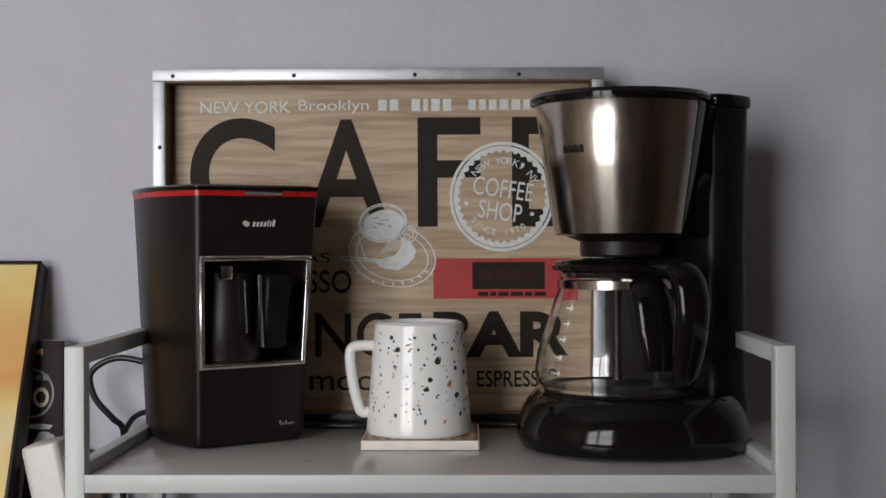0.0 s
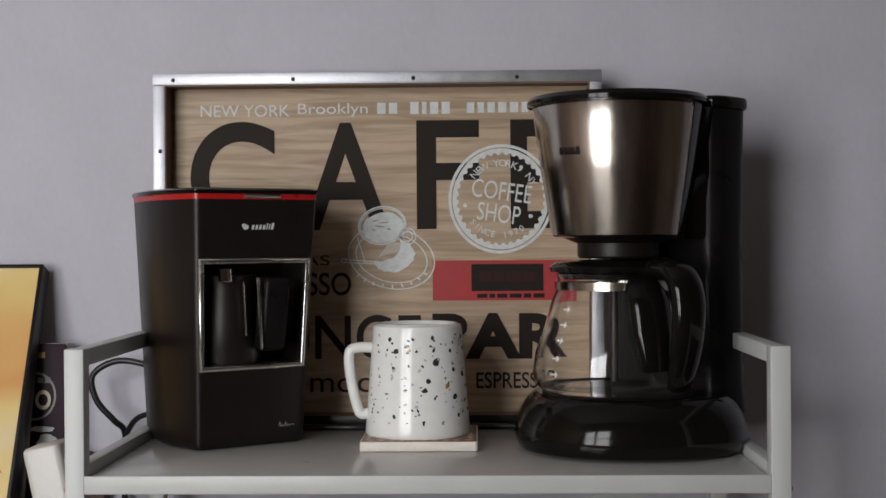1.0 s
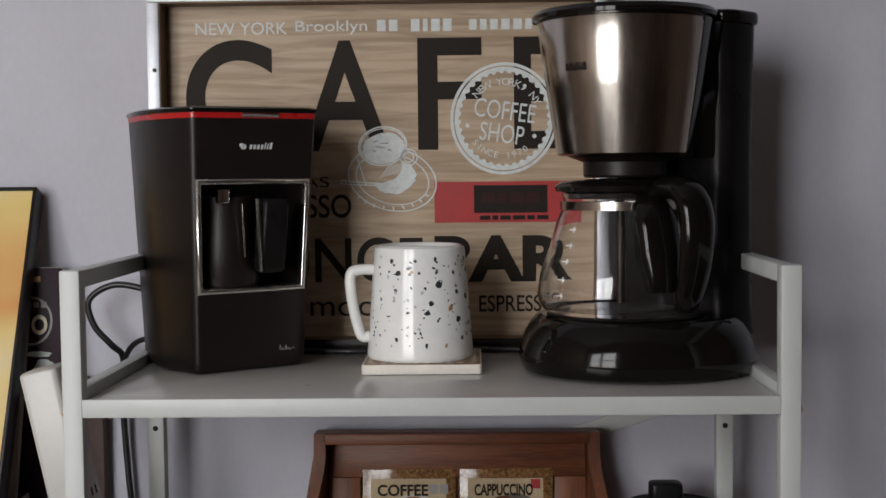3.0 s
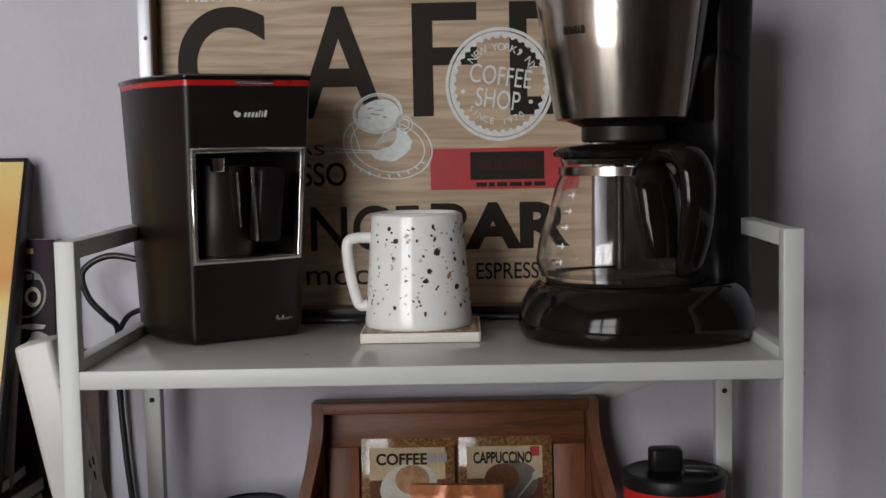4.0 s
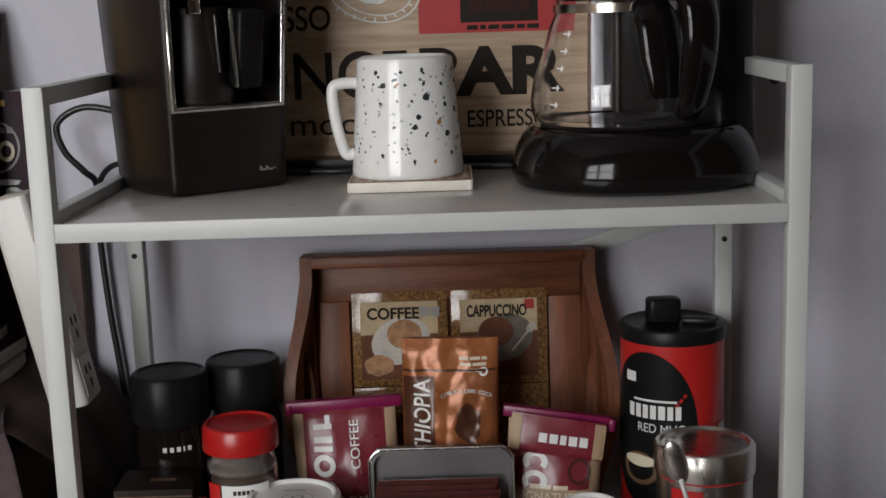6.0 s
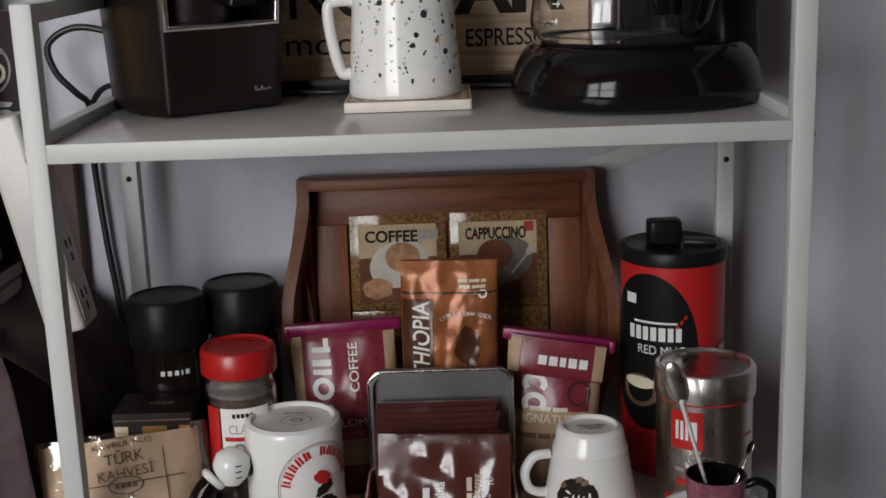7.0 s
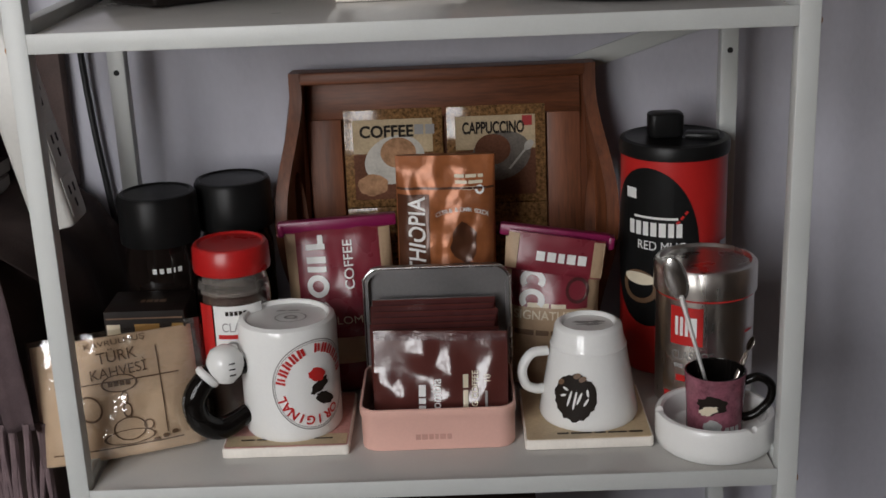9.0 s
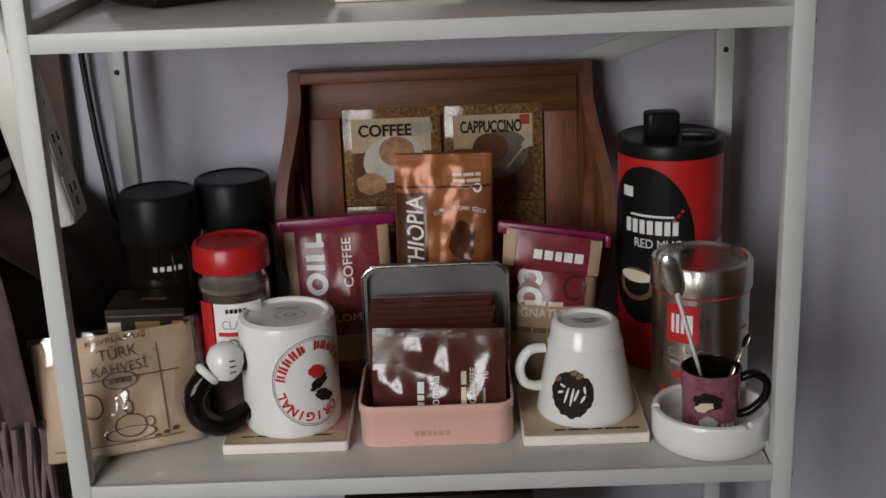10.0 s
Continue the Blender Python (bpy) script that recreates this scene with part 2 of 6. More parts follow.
def thing(name, label, category, at, group="", kind=""):
    ob = new(name)
    ob.empty_display_size = 0.02
    ob.matrix_basis = at
    return tagged(ob, label, category, group, kind)


def box(x0, x1, y0, y1, z0, z1, bevel=0.0, segs=2):
    bm = bmesh.new()
    bmesh.ops.create_cube(bm, size=1, matrix=Matrix.LocRotScale(((x0 + x1) / 2, (y0 + y1) / 2, (z0 + z1) / 2), None,
                                                               (x1 - x0, y1 - y0, z1 - z0)))
    if bevel:
        bmesh.ops.bevel(bm, geom=bm.edges[:], offset=bevel, segments=segs, profile=0.5, affect="EDGES")
    return bm


def join(*bms):
    out = bms[0]
    for b in bms[1:]:
        me = bpy.data.meshes.new("tmp")
        b.to_mesh(me)
        b.free()
        out.from_mesh(me)
        bpy.data.meshes.remove(me)
    return out


def moved(bm, m):
    bmesh.ops.transform(bm, matrix=m, verts=bm.verts[:])
    return bm


def lathe(profile, n=48, x=0.0, y=0.0):
    """Turned form from (radius, height) points, from the bottom up."""
    bm = bmesh.new()
    rings = []
    for r, z in profile:
        if r < 1e-6:
            rings.append([bm.verts.new((x, y, z))])
        else:
            rings.append([bm.verts.new((x + r * math.cos(2 * math.pi * i / n), y + r * math.sin(2 * math.pi * i / n), z)) for i in range(n)])
    for a, b in zip(rings, rings[1:]):
        for i in range(n):
            j = (i + 1) % n
            if len(a) == 1 and len(b) == 1:
                continue
            if len(a) == 1:
                bm.faces.new((a[0], b[j], b[i]))
            elif len(b) == 1:
                bm.faces.new((a[i], a[j], b[0]))
            else:
                bm.faces.new((a[i], a[j], b[j], b[i]))
    return bm


def loft(rings, caps=True):
    bm = bmesh.new()
    vs = [[bm.verts.new(p) for p in ring] for ring in rings]
    n = len(vs[0])
    for a, b in zip(vs, vs[1:]):
        for i in range(n):
            j = (i + 1) % n
            bm.faces.new((a[i], a[j], b[j], b[i]))
    if caps:
        bm.faces.new(vs[0][::-1])
        bm.faces.new(vs[-1])
    return bm


def rrect(x0, x1, y0, y1, radii, n=6):
    """Rounded rectangle in plan; radii for the corners (x0,y0), (x1,y0), (x1,y1), (x0,y1)."""
    pts = []
    for (cx, cy, sx, sy, a0), r in zip(((x0, y0, 1, 1, 180), (x1, y0, -1, 1, 270), (x1, y1, -1, -1, 0), (x0, y1, 1, -1, 90)), radii):
        for k in range(n + 1):
            a = radians(a0 + 90 * k / n)
            pts.append((cx + sx * r + r * math.cos(a), cy + sy * r + r * math.sin(a)))
    return pts


def prism(outline, z0, z1, bevel=0.0):
    if not bevel:
        return loft([[(x, y, z) for x, y in outline] for z in (z0, z1)])
    cx = sum(p[0] for p in outline) / len(outline)
    cy = sum(p[1] for p in outline) / len(outline)

    def shrink(d):
        out = []
        for x, y in outline:
            k = math.hypot(x - cx, y - cy)
            out.append((cx + (x - cx) * (1 - d / k), cy + (y - cy) * (1 - d / k)))
        return out
    a, b = shrink(bevel), shrink(bevel * 0.3)
    return loft([[(x, y, z0) for x, y in a], [(x, y, z0 + bevel * 0.3) for x, y in b], [(x, y, z0 + bevel) for x, y in outline],
                 [(x, y, z1 - bevel) for x, y in outline], [(x, y, z1 - bevel * 0.3) for x, y in b], [(x, y, z1) for x, y in a]])


def tube(points, r, n=10, closed=False, flat=1.0, steps=8, caps=True):
    """A round or flattened bar along a smooth line through the points; r may be a list."""
    pts = [Vector(p) for p in points]
    rs = r if isinstance(r, (list, tuple)) else [r] * len(pts)
    line, rad = [], []
    m = len(pts)
    spans = m if closed else m - 1
    for i in range(spans):
        p0 = pts[(i - 1) % m] if closed or i > 0 else pts[0]
        p1, p2 = pts[i], pts[(i + 1) % m]
        p3 = pts[(i + 2) % m] if closed or i + 2 < m else pts[-1]
        for k in range(steps):
            t = k / steps
            line.append(0.5 * ((2 * p1) + (p2 - p0) * t + (2 * p0 - 5 * p1 + 4 * p2 - p3) * t * t + (3 * p1 - p0 - 3 * p2 + p3) * t ** 3))
            rad.append(rs[i] + (rs[(i + 1) % m] - rs[i]) * t)
    if not closed:
        line.append(pts[-1])
        rad.append(rs[-1])
    bm = bmesh.new()
    rings, side = [], None
    for i, p in enumerate(line):
        a = line[(i - 1) % len(line)] if closed or i else p
        b = line[(i + 1) % len(line)] if closed or i + 1 < len(line) else p
        d = (b - a).normalized()
        if side is None:
            side = d.cross(Vector((0, 1, 0.01)))
        side = (side - d * side.dot(d)).normalized()
        up = d.cross(side)
        rings.append([bm.verts.new(p + rad[i] * (side * math.cos(2 * math.pi * k / n) + up * flat * math.sin(2 * math.pi * k / n))) for k in range(n)])
    for a, b in zip(rings, rings[1:] + ([rings[0]] if closed else [])):
        for i in range(n):
            j = (i + 1) % n
            bm.faces.new((a[i], a[j], b[j], b[i]))
    if caps and not closed:
        bm.faces.new(rings[0][::-1])
        bm.faces.new(rings[-1])
    return bm


def cut(bm, cutter):
    """bm less the cutter."""
    obs = []
    for b in (bm, cutter):
        bmesh.ops.recalc_face_normals(b, faces=b.faces[:])
        me = bpy.data.meshes.new("tmp")
        b.to_mesh(me)
        b.free()
        obs.append(new("tmp", me))
    md = obs[0].modifiers.new("cut", "BOOLEAN")
    md.object, md.operation, md.solver = obs[1], "DIFFERENCE", "EXACT"
    dg = bpy.context.evaluated_depsgraph_get()
    dg.update()
    me = bpy.data.meshes.new_from_object(obs[0].evaluated_get(dg))
    out = bmesh.new()
    out.from_mesh(me)
    bpy.data.meshes.remove(me)
    for o in obs:
        d = o.data
        bpy.data.objects.remove(o)
        bpy.data.meshes.remove(d)
    return out


def letters(text, height, width=None, bold=0.0, spacing=1.0, shear=0.0):
    """Flat writing in the x-z plane that faces -y, centred, of that height (and width)."""
    cu = bpy.data.curves.new("tmp", "FONT")
    cu.body, cu.size, cu.offset, cu.space_character, cu.shear = text, 1.0, bold, spacing, shear
    cu.align_x = "CENTER"
    ob = new("tmp", cu)
    dg = bpy.context.evaluated_depsgraph_get()
    dg.update()
    me = bpy.data.meshes.new_from_object(ob.evaluated_get(dg))
    bm = bmesh.new()
    bm.from_mesh(me)
    bpy.data.objects.remove(ob)
    bpy.data.curves.remove(cu)
    bpy.data.meshes.remove(me)
    xs, ys = [v.co.x for v in bm.verts], [v.co.y for v in bm.verts]
    w, h = max(xs) - min(xs), max(ys) - min(ys)
    cx, cy = (max(xs) + min(xs)) / 2, (max(ys) + min(ys)) / 2
    sz = height / h
    sx = width / w if width else sz
    for v in bm.verts:
        v.co = ((v.co.x - cx) * sx, 0, (v.co.y - cy) * sz)
    return bm


def bars(widths, height, gap=0.002):
    """Plain bars in place of writing, in the x-z plane, centred."""
    total = sum(widths) + gap * (len(widths) - 1)
    bm, x = bmesh.new(), -total / 2
    for w in widths:
        vs = [bm.verts.new(p) for p in ((x, 0, -height / 2), (x + w, 0, -height / 2), (x + w, 0, height / 2), (x, 0, height / 2))]
        bm.faces.new(vs)
        x += w + gap
    return bm


def disc(rx, rz, n=32, inner=0.0, wobble=0.0, seed=1, teeth=0, cx=0.0, cz=0.0):
    """A flat oval or ring in the x-z plane; inner is the share of its radius that is open."""
    rnd = random.Random(seed)
    bm = bmesh.new()
    outer, hole = [], []
    for i in range(n):
        a = 2 * math.pi * i / n
        k = 1 + wobble * rnd.uniform(-1, 1)
        q = inner
        if teeth:
            q = inner + 0.022 * (1 if (i * teeth * 2 // n) % 2 else -1)
        outer.append(bm.verts.new((cx + rx * k * math.cos(a), 0, cz + rz * k * math.sin(a))))
        if inner:
            hole.append(bm.verts.new((cx + rx * q * math.cos(a), 0, cz + rz * q * math.sin(a))))
    if inner:
        for i in range(n):
            j = (i + 1) % n
            bm.faces.new((outer[i], outer[j], hole[j], hole[i]))
    else:
        bm.faces.new(outer)
    return bm


def arc_letters(text, radius, height, mid, step, inward=False, bold=0.0):
    """Writing round a circle in the x-z plane; mid: degrees of its middle from +x, step: degrees a letter."""
    out = bmesh.new()
    n = len(text)
    for i, ch in enumerate(text):
        if ch == " ":
            continue
        a = mid + (i - (n - 1) / 2) * step * (1 if inward else -1)
        b = letters(ch, height, bold=bold)
        turn = a + 90 if inward else a - 90
        moved(b, Matrix.Translation((radius * math.cos(radians(a)), 0, radius * math.sin(radians(a)))) @ Matrix.Rotation(radians(-turn), 4, "Y"))
        out = join(out, b)
    return out


def arc_ring(rx, rz, inner, a0, a1, n=24):
    """Part of a flat ring in the x-z plane, from a0 to a1 degrees."""
    bm = bmesh.new()
    rows = []
    for i in range(n + 1):
        a = radians(a0 + (a1 - a0) * i / n)
        rows.append([bm.verts.new((k * rx * math.cos(a), 0, k * rz * math.sin(a))) for k in (1, inner)])
    for a, b in zip(rows, rows[1:]):
        bm.faces.new((a[0], b[0], b[1], a[1]))
    return bm


def put(bm, x, y, z, tilt=0.0, roll=0.0):
    """Moves a flat print to its place; tilt leans its top back, roll turns it in its plane (anticlockwise)."""
    return moved(bm, Matrix.Translation((x, y, z)) @ Matrix.Rotation(radians(-tilt), 4, "X") @ Matrix.Rotation(radians(-roll), 4, "Y"))


def wrap(bm, radius, turn=0.0, proud=0.0004, slices=14):
    """Bends a flat print round an upright turned body. radius: a number or a function of height; turn: degrees from -y towards +x."""
    xs = [v.co.x for v in bm.verts]
    lo, hi = min(xs), max(xs)
    for i in range(1, slices):
        x = lo + (hi - lo) * i / slices
        bmesh.ops.bisect_plane(bm, geom=bm.verts[:] + bm.edges[:] + bm.faces[:], plane_co=(x, 0, 0), plane_no=(1, 0, 0))
    bmesh.ops.triangulate(bm, faces=bm.faces[:])
    for v in bm.verts:
        r = (radius(v.co.z) if callable(radius) else radius) + proud
        a = v.co.x / r + radians(turn)
        v.co = (r * math.sin(a), -r * math.cos(a), v.co.z)
    return bm


def pillow(w, h, d, nx=14, nz=16, crease=0.0, seed=1, flat_bottom=0.5, top=0.0):
    """A filled bag standing on z = 0: w wide, h high, d thick, pinched at its top and sides. Returns the mesh and its front depth."""
    rnd = random.Random(seed)
    ph = [rnd.uniform(0, 6.28) for _ in range(6)]

    def depth(x, z):
        u, v = x / w * 2, z / h
        e = max(0.0, 1 - abs(u) ** 3.0) ** 0.6
        low = 0.75 + 0.25 * min(1, v / 0.12)
        up = max(top, min(1, (1 - v) / 0.5)) ** 0.7
        c = crease * (1.6 * noise.noise(Vector((x * 55, z * 45, ph[3]))) + 0.8 * noise.noise(Vector((x * 130, z * 90, ph[4]))) + 0.6 * math.sin(5 * u + 9 * v + ph[0]) + 0.4 * math.sin(11 * u - 7 * v + ph[1]) + 0.4 * math.sin(17 * v + 5 * u * v + ph[2]))
        return max(0.0012, d / 2 * e * low * up + c * (0.25 + 0.75 * e * up))
    bm = bmesh.new()
    f, b = [], []
    for k in range(nz + 1):
        z = h * k / nz
        f.append([bm.verts.new((w * (i / nx - 0.5), -depth(w * (i / nx - 0.5), z), z)) for i in range(nx + 1)])
        b.append([bm.verts.new((w * (i / nx - 0.5), depth(w * (i / nx - 0.5), z), z)) for i in range(nx + 1)])
    for k in range(nz):
        for i in range(nx):
            bm.faces.new((f[k][i], f[k][i + 1], f[k + 1][i + 1], f[k + 1][i]))
            bm.faces.new((b[k][i + 1], b[k][i], b[k + 1][i], b[k + 1][i + 1]))
        bm.faces.new((b[k][0], f[k][0], f[k + 1][0], b[k + 1][0]))
        bm.faces.new((f[k][nx], b[k][nx], b[k + 1][nx], f[k + 1][nx]))
    for i in range(nx):
        bm.faces.new((b[0][i], b[0][i + 1], f[0][i + 1], f[0][i]))
        bm.faces.new((f[nz][i], f[nz][i + 1], b[nz][i + 1], b[nz][i]))
    return bm, depth


def drape(bm, depth, cells=16, proud=0.0006):
    """Lays a flat print over the front of a bag."""
    for axis in (0, 2):
        cs = [v.co[axis] for v in bm.verts]
        lo, hi = min(cs), max(cs)
        no = [0, 0, 0]
        no[axis] = 1
        for i in range(1, cells):
            co = [0, 0, 0]
            co[axis] = lo + (hi - lo) * i / cells
            bmesh.ops.bisect_plane(bm, geom=bm.verts[:] + bm.edges[:] + bm.faces[:], plane_co=co, plane_no=no)
    bmesh.ops.triangulate(bm, faces=bm.faces[:])
    for v in bm.verts:
        v.co.y = -depth(v.co.x, v.co.z) - proud - 0.0004
    return bm


# ---- the room ----
WALL_Y, CEILING_Z = 0.345, 2.6
XL, XR = -2.0, 2.3


def structure(name, bm, material, label, category):
    return tagged(part(name, bm, material), label, category, kind="structure")


structure("floor", box(XL - 0.1, XR + 0.1, ROOM_FRONT - 0.2, WALL_Y + 0.1, -0.05, 0), FLOOR, "brown wooden floor under the rack", "floor")
structure("ceiling", box(XL - 0.1, XR + 0.1, ROOM_FRONT - 0.2, WALL_Y + 0.1, CEILING_Z, CEILING_Z + 0.05), CEIL, "unseen ceiling, greyed to cut ambient light", "ceiling")
structure("wall_back", box(XL - 0.1, XR + 0.1, WALL_Y, WALL_Y + 0.1, 0, CEILING_Z), WALL, "lavender-grey painted wall with a faint texture", "wall")
structure("wall_left", box(XL - 0.1, XL, ROOM_FRONT, WALL_Y, 0, CEILING_Z), ROOM_PAINT, "unseen side wall, dark brown to cut ambient light", "wall")
structure("wall_right", box(XR, XR + 0.1, ROOM_FRONT, WALL_Y, 0, CEILING_Z), ROOM_PAINT, "unseen side wall, dark brown to cut ambient light", "wall")
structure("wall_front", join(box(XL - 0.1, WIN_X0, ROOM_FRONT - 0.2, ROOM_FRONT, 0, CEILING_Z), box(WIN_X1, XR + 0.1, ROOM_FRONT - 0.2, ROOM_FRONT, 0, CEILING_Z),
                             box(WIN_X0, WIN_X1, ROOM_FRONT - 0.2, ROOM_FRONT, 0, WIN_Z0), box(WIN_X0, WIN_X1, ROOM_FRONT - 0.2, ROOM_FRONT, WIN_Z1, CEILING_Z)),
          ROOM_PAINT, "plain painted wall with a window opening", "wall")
win = thing("window_1", "white-framed window that lets daylight in", "window", pose(0, 0, 0), kind="structure")
wy0, wy1 = ROOM_FRONT - 0.10, ROOM_FRONT - 0.05
part("window_frame", join(box(WIN_X0, WIN_X0 + 0.06, wy0, wy1, WIN_Z0, WIN_Z1), box(WIN_X1 - 0.06, WIN_X1, wy0, wy1, WIN_Z0, WIN_Z1),
                          box(WIN_X0 + 0.06, WIN_X1 - 0.06, wy0, wy1, WIN_Z0, WIN_Z0 + 0.06), box(WIN_X0 + 0.06, WIN_X1 - 0.06, wy0, wy1, WIN_Z1 - 0.06, WIN_Z1),
                          box((WIN_X0 + WIN_X1) / 2 - 0.05, (WIN_X0 + WIN_X1) / 2 + 0.05, wy0, wy1, WIN_Z0 + 0.06, WIN_Z1 - 0.06),
                          box(WIN_X0 + 0.06, (WIN_X0 + WIN_X1) / 2 - 0.05, wy0, wy1, 1.25, 1.30),
                          box((WIN_X0 + WIN_X1) / 2 + 0.05, WIN_X1 - 0.06, wy0, wy1, 1.25, 1.30)), WHITE_TRIM, win)
part("window_sill", box(WIN_X0 - 0.05, WIN_X1 + 0.05, ROOM_FRONT - 0.02, ROOM_FRONT + 0.12, WIN_Z0 - 0.03, WIN_Z0, 0.004), WHITE_TRIM, win)

# ---- the metal rack ----
TOP, LOW, W, P = 0.800, 0.4235, 0.30, 0.0165
BACK = 0.27
rack = thing("metal_rack", "light grey powder-coated metal rack against the wall", "shelf rack", pose(0, 0, 0))
for sx in (-1, 1):
    for y in (0, BACK):
        part("post", box(*sorted((sx * W, sx * (W - P))), y, y + P, 0, 0.907, 0.0012), RACK, rack)
    part("side_rail", box(*sorted((sx * (W - 0.001), sx * (W - P + 0.001))), P, BACK, 0.892, 0.9065, 0.001), RACK, rack)
for z in (TOP, LOW, 0.075):
    sh = part("shelf", box(-W + P + 0.001, W - P - 0.001, 0.0015, 0.328, z - 0.006, z - 0.0005, 0.0008), SHELF_PAINT, rack)
    part("front_lip", box(-W + P, W - P, -0.0004, 0.0014, z - 0.0135, z + 0.0015, 0.0005), RACK, sh)
    for sx in (-1, 1):
        part("side_rim", box(*sorted((sx * (W - 0.003), sx * (W - P + 0.001))), P, BACK, z - 0.012, z + 0.009, 0.001), RACK, sh)
        for y in (0.008, BACK + 0.008):
            sc = lathe([(0, 0), (0.0036, 0), (0.0036, 0.0012), (0.002, 0.0026), (0, 0.003)], 16)
            part("screw", moved(sc, Matrix.Translation((sx * W, y, z - 0.011)) @ Matrix.Rotation(radians(90 * sx), 4, "Y")), SCREW_BRASS, rack)
for sx in (-1, 1):
    h = lathe([(0, 0), (0.0028, 0), (0.0028, 0.0006), (0, 0.0006)], 16)
    part("bolt_hole", moved(h, Matrix.Translation((sx * (W - 0.008), BACK + 0.0002, 0.724)) @ Matrix.Rotation(radians(90), 4, "X")), DARK_HOLE, rack, "dark bolt hole")
br = box(-0.11, 0.11, -0.0012, 0.0012, -0.009, 0.009, 0.0005)
part("brace", moved(br, pose(0.19, 0.3395, 0.7155) @ Matrix.Rotation(radians(-17.5), 4, "Y")), RACK, rack)



# ---- things on the top shelf ----
def wooden_sign():
    s = thing("cafe_sign", "wooden cafe sign in a metal-edged frame leaning on the wall", "sign", pose(0, 0, 0))
    x0, x1, z0, z1, yf, yp = -0.2955, 0.1745, TOP, 1.1725, 0.289, 0.317
    t = 0.0125
    part("panel", box(x0 + 0.004, x1 - 0.004, yp, 0.325, z0 + 0.004, z1 - 0.004), SIGN_WOOD, s, "light oak board with printed lettering")
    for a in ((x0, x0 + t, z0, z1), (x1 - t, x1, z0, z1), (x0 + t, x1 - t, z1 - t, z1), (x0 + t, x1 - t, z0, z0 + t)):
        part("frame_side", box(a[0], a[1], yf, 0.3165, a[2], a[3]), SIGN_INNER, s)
    for a in ((x0 - 0.001, x0 + t - 0.001, z0 + t, z1 - t + 0.001), (x1 - t + 0.001, x1 + 0.001, z0 + t, z1 - t + 0.001), (x0 - 0.001, x1 + 0.001, z1 - t + 0.0015, z1 + 0.001)):
        part("metal_strip", box(a[0], a[1], yf - 0.0014, yf - 0.0002, a[2], a[3], 0.0004), ALU, s, "dull galvanised metal strip")
    # The bottom strip lies in shade; that shade is put into its black colour.
    part("metal_strip", box(x0, x1, yf - 0.0014, yf - 0.0002, z0 + 0.001, z0 + t, 0.0004), BLACK_MATT, s, "bottom metal strip, coloured black for the shade on it")
    for x, z in ((-0.275, 1.1665), (-0.148, 1.1665), (-0.0215, 1.1665), (0.087, 1.1665), (-0.289, 1.092), (-0.289, 0.90), (0.168, 0.95)):
        rv = lathe([(0, 0), (0.0023, 0), (0.0019, 0.0011), (0, 0.0016)], 12)
        part("rivet", moved(rv, Matrix.Translation((x, yf - 0.0013, z)) @ Matrix.Rotation(radians(90), 4, "X")), BLACK_LID, s)
    q = yp - 0.0006
    ink = [(letters("C", 0.119, 0.092, 0.022), -0.2175, 1.0655), (letters("A", 0.115, 0.093, 0.016), -0.0955, 1.0655),
           (letters("F", 0.1165, 0.067, 0.012), 0.0135, 1.0665), (letters("E", 0.1165, 0.062, 0.012), 0.1115, 1.0665)]
    for bm, x, z in ink:
        part("lettering", put(bm, x, q, z), INK, s, "large dark brown letter")
    for txt, w, hh, x, z, bo in (("LOUNGE", 0.233, 0.0475, -0.1325, 0.893, 0.012), ("BAR", 0.142, 0.049, 0.067, 0.8935, 0.045),
                                 ("ESPRESSO", 0.081, 0.0175, 0.083, 0.846, 0.01), ("ESPRESSO", 0.120, 0.0245, -0.151, 0.950, 0.01),
                                 ("mocca", 0.100, 0.0155, -0.086, 0.8415, 0), ("BARISTAS", 0.11, 0.011, -0.169, 0.9755, 0)):
        part("lettering", put(letters(txt, hh, w, bo), x, q, z), INK, s, "dark printed lettering")
    for txt, w, hh, x, z in (("NEW YORK", 0.096, 0.0125, -0.204, 1.1365), ("Brooklyn", 0.075, 0.0145, -0.1095, 1.1365)):
        part("lettering", put(letters(txt, hh, w), x, q, z), INK_PALE, s, "worn white printed lettering")
    def split_bars(widths, height, gap, x, y, z, material, label=""):
        left = x - (sum(widths) + gap * (len(widths) - 1)) / 2
        for wd in widths:
            part("printed_bar", put(bars((wd,), height), left + wd / 2, y, z), material, s, label)
            left += wd + gap
    for ws, x, hh in (((0.009, 0.009), -0.051, 0.012), ((0.009, 0.005, 0.009, 0.009), -0.005, 0.013), ((0.008, 0.007, 0.008, 0.009, 0.009, 0.007), 0.067, 0.011)):
        split_bars(ws, hh, 0.0035, x, q, 1.138, INK_PALE, "worn white printed bar")
    # round stamp
    st = [disc(0.056, 0.0585, 64, 0.945), disc(0.0515, 0.054, 144, 0.895, teeth=36)]
    part("stamp_ring", put(join(*st), 0.070, q - 0.0003, 1.040, roll=-8), INK_PALE, s, "white printed ring with a scalloped edge")
    sl = join(put(letters("COFFEE", 0.0195, 0.064), 0, 0, 0.0085), put(letters("SHOP", 0.0195, 0.046), 0, 0, -0.0155), put(disc(0.0022, 0.0022, 12), -0.037, 0, -0.012),
              put(disc(0.0022, 0.0022, 12), 0.034, 0, -0.014), arc_letters("NEW YORK, NY", 0.0385, 0.0075, 90, 10), arc_letters("SINCE 1970", 0.0385, 0.0065, 270, 9.5, True))
    part("lettering", put(sl, 0.070, q - 0.0003, 1.040, roll=-8), INK_PALE, s, "white hand-drawn lettering")
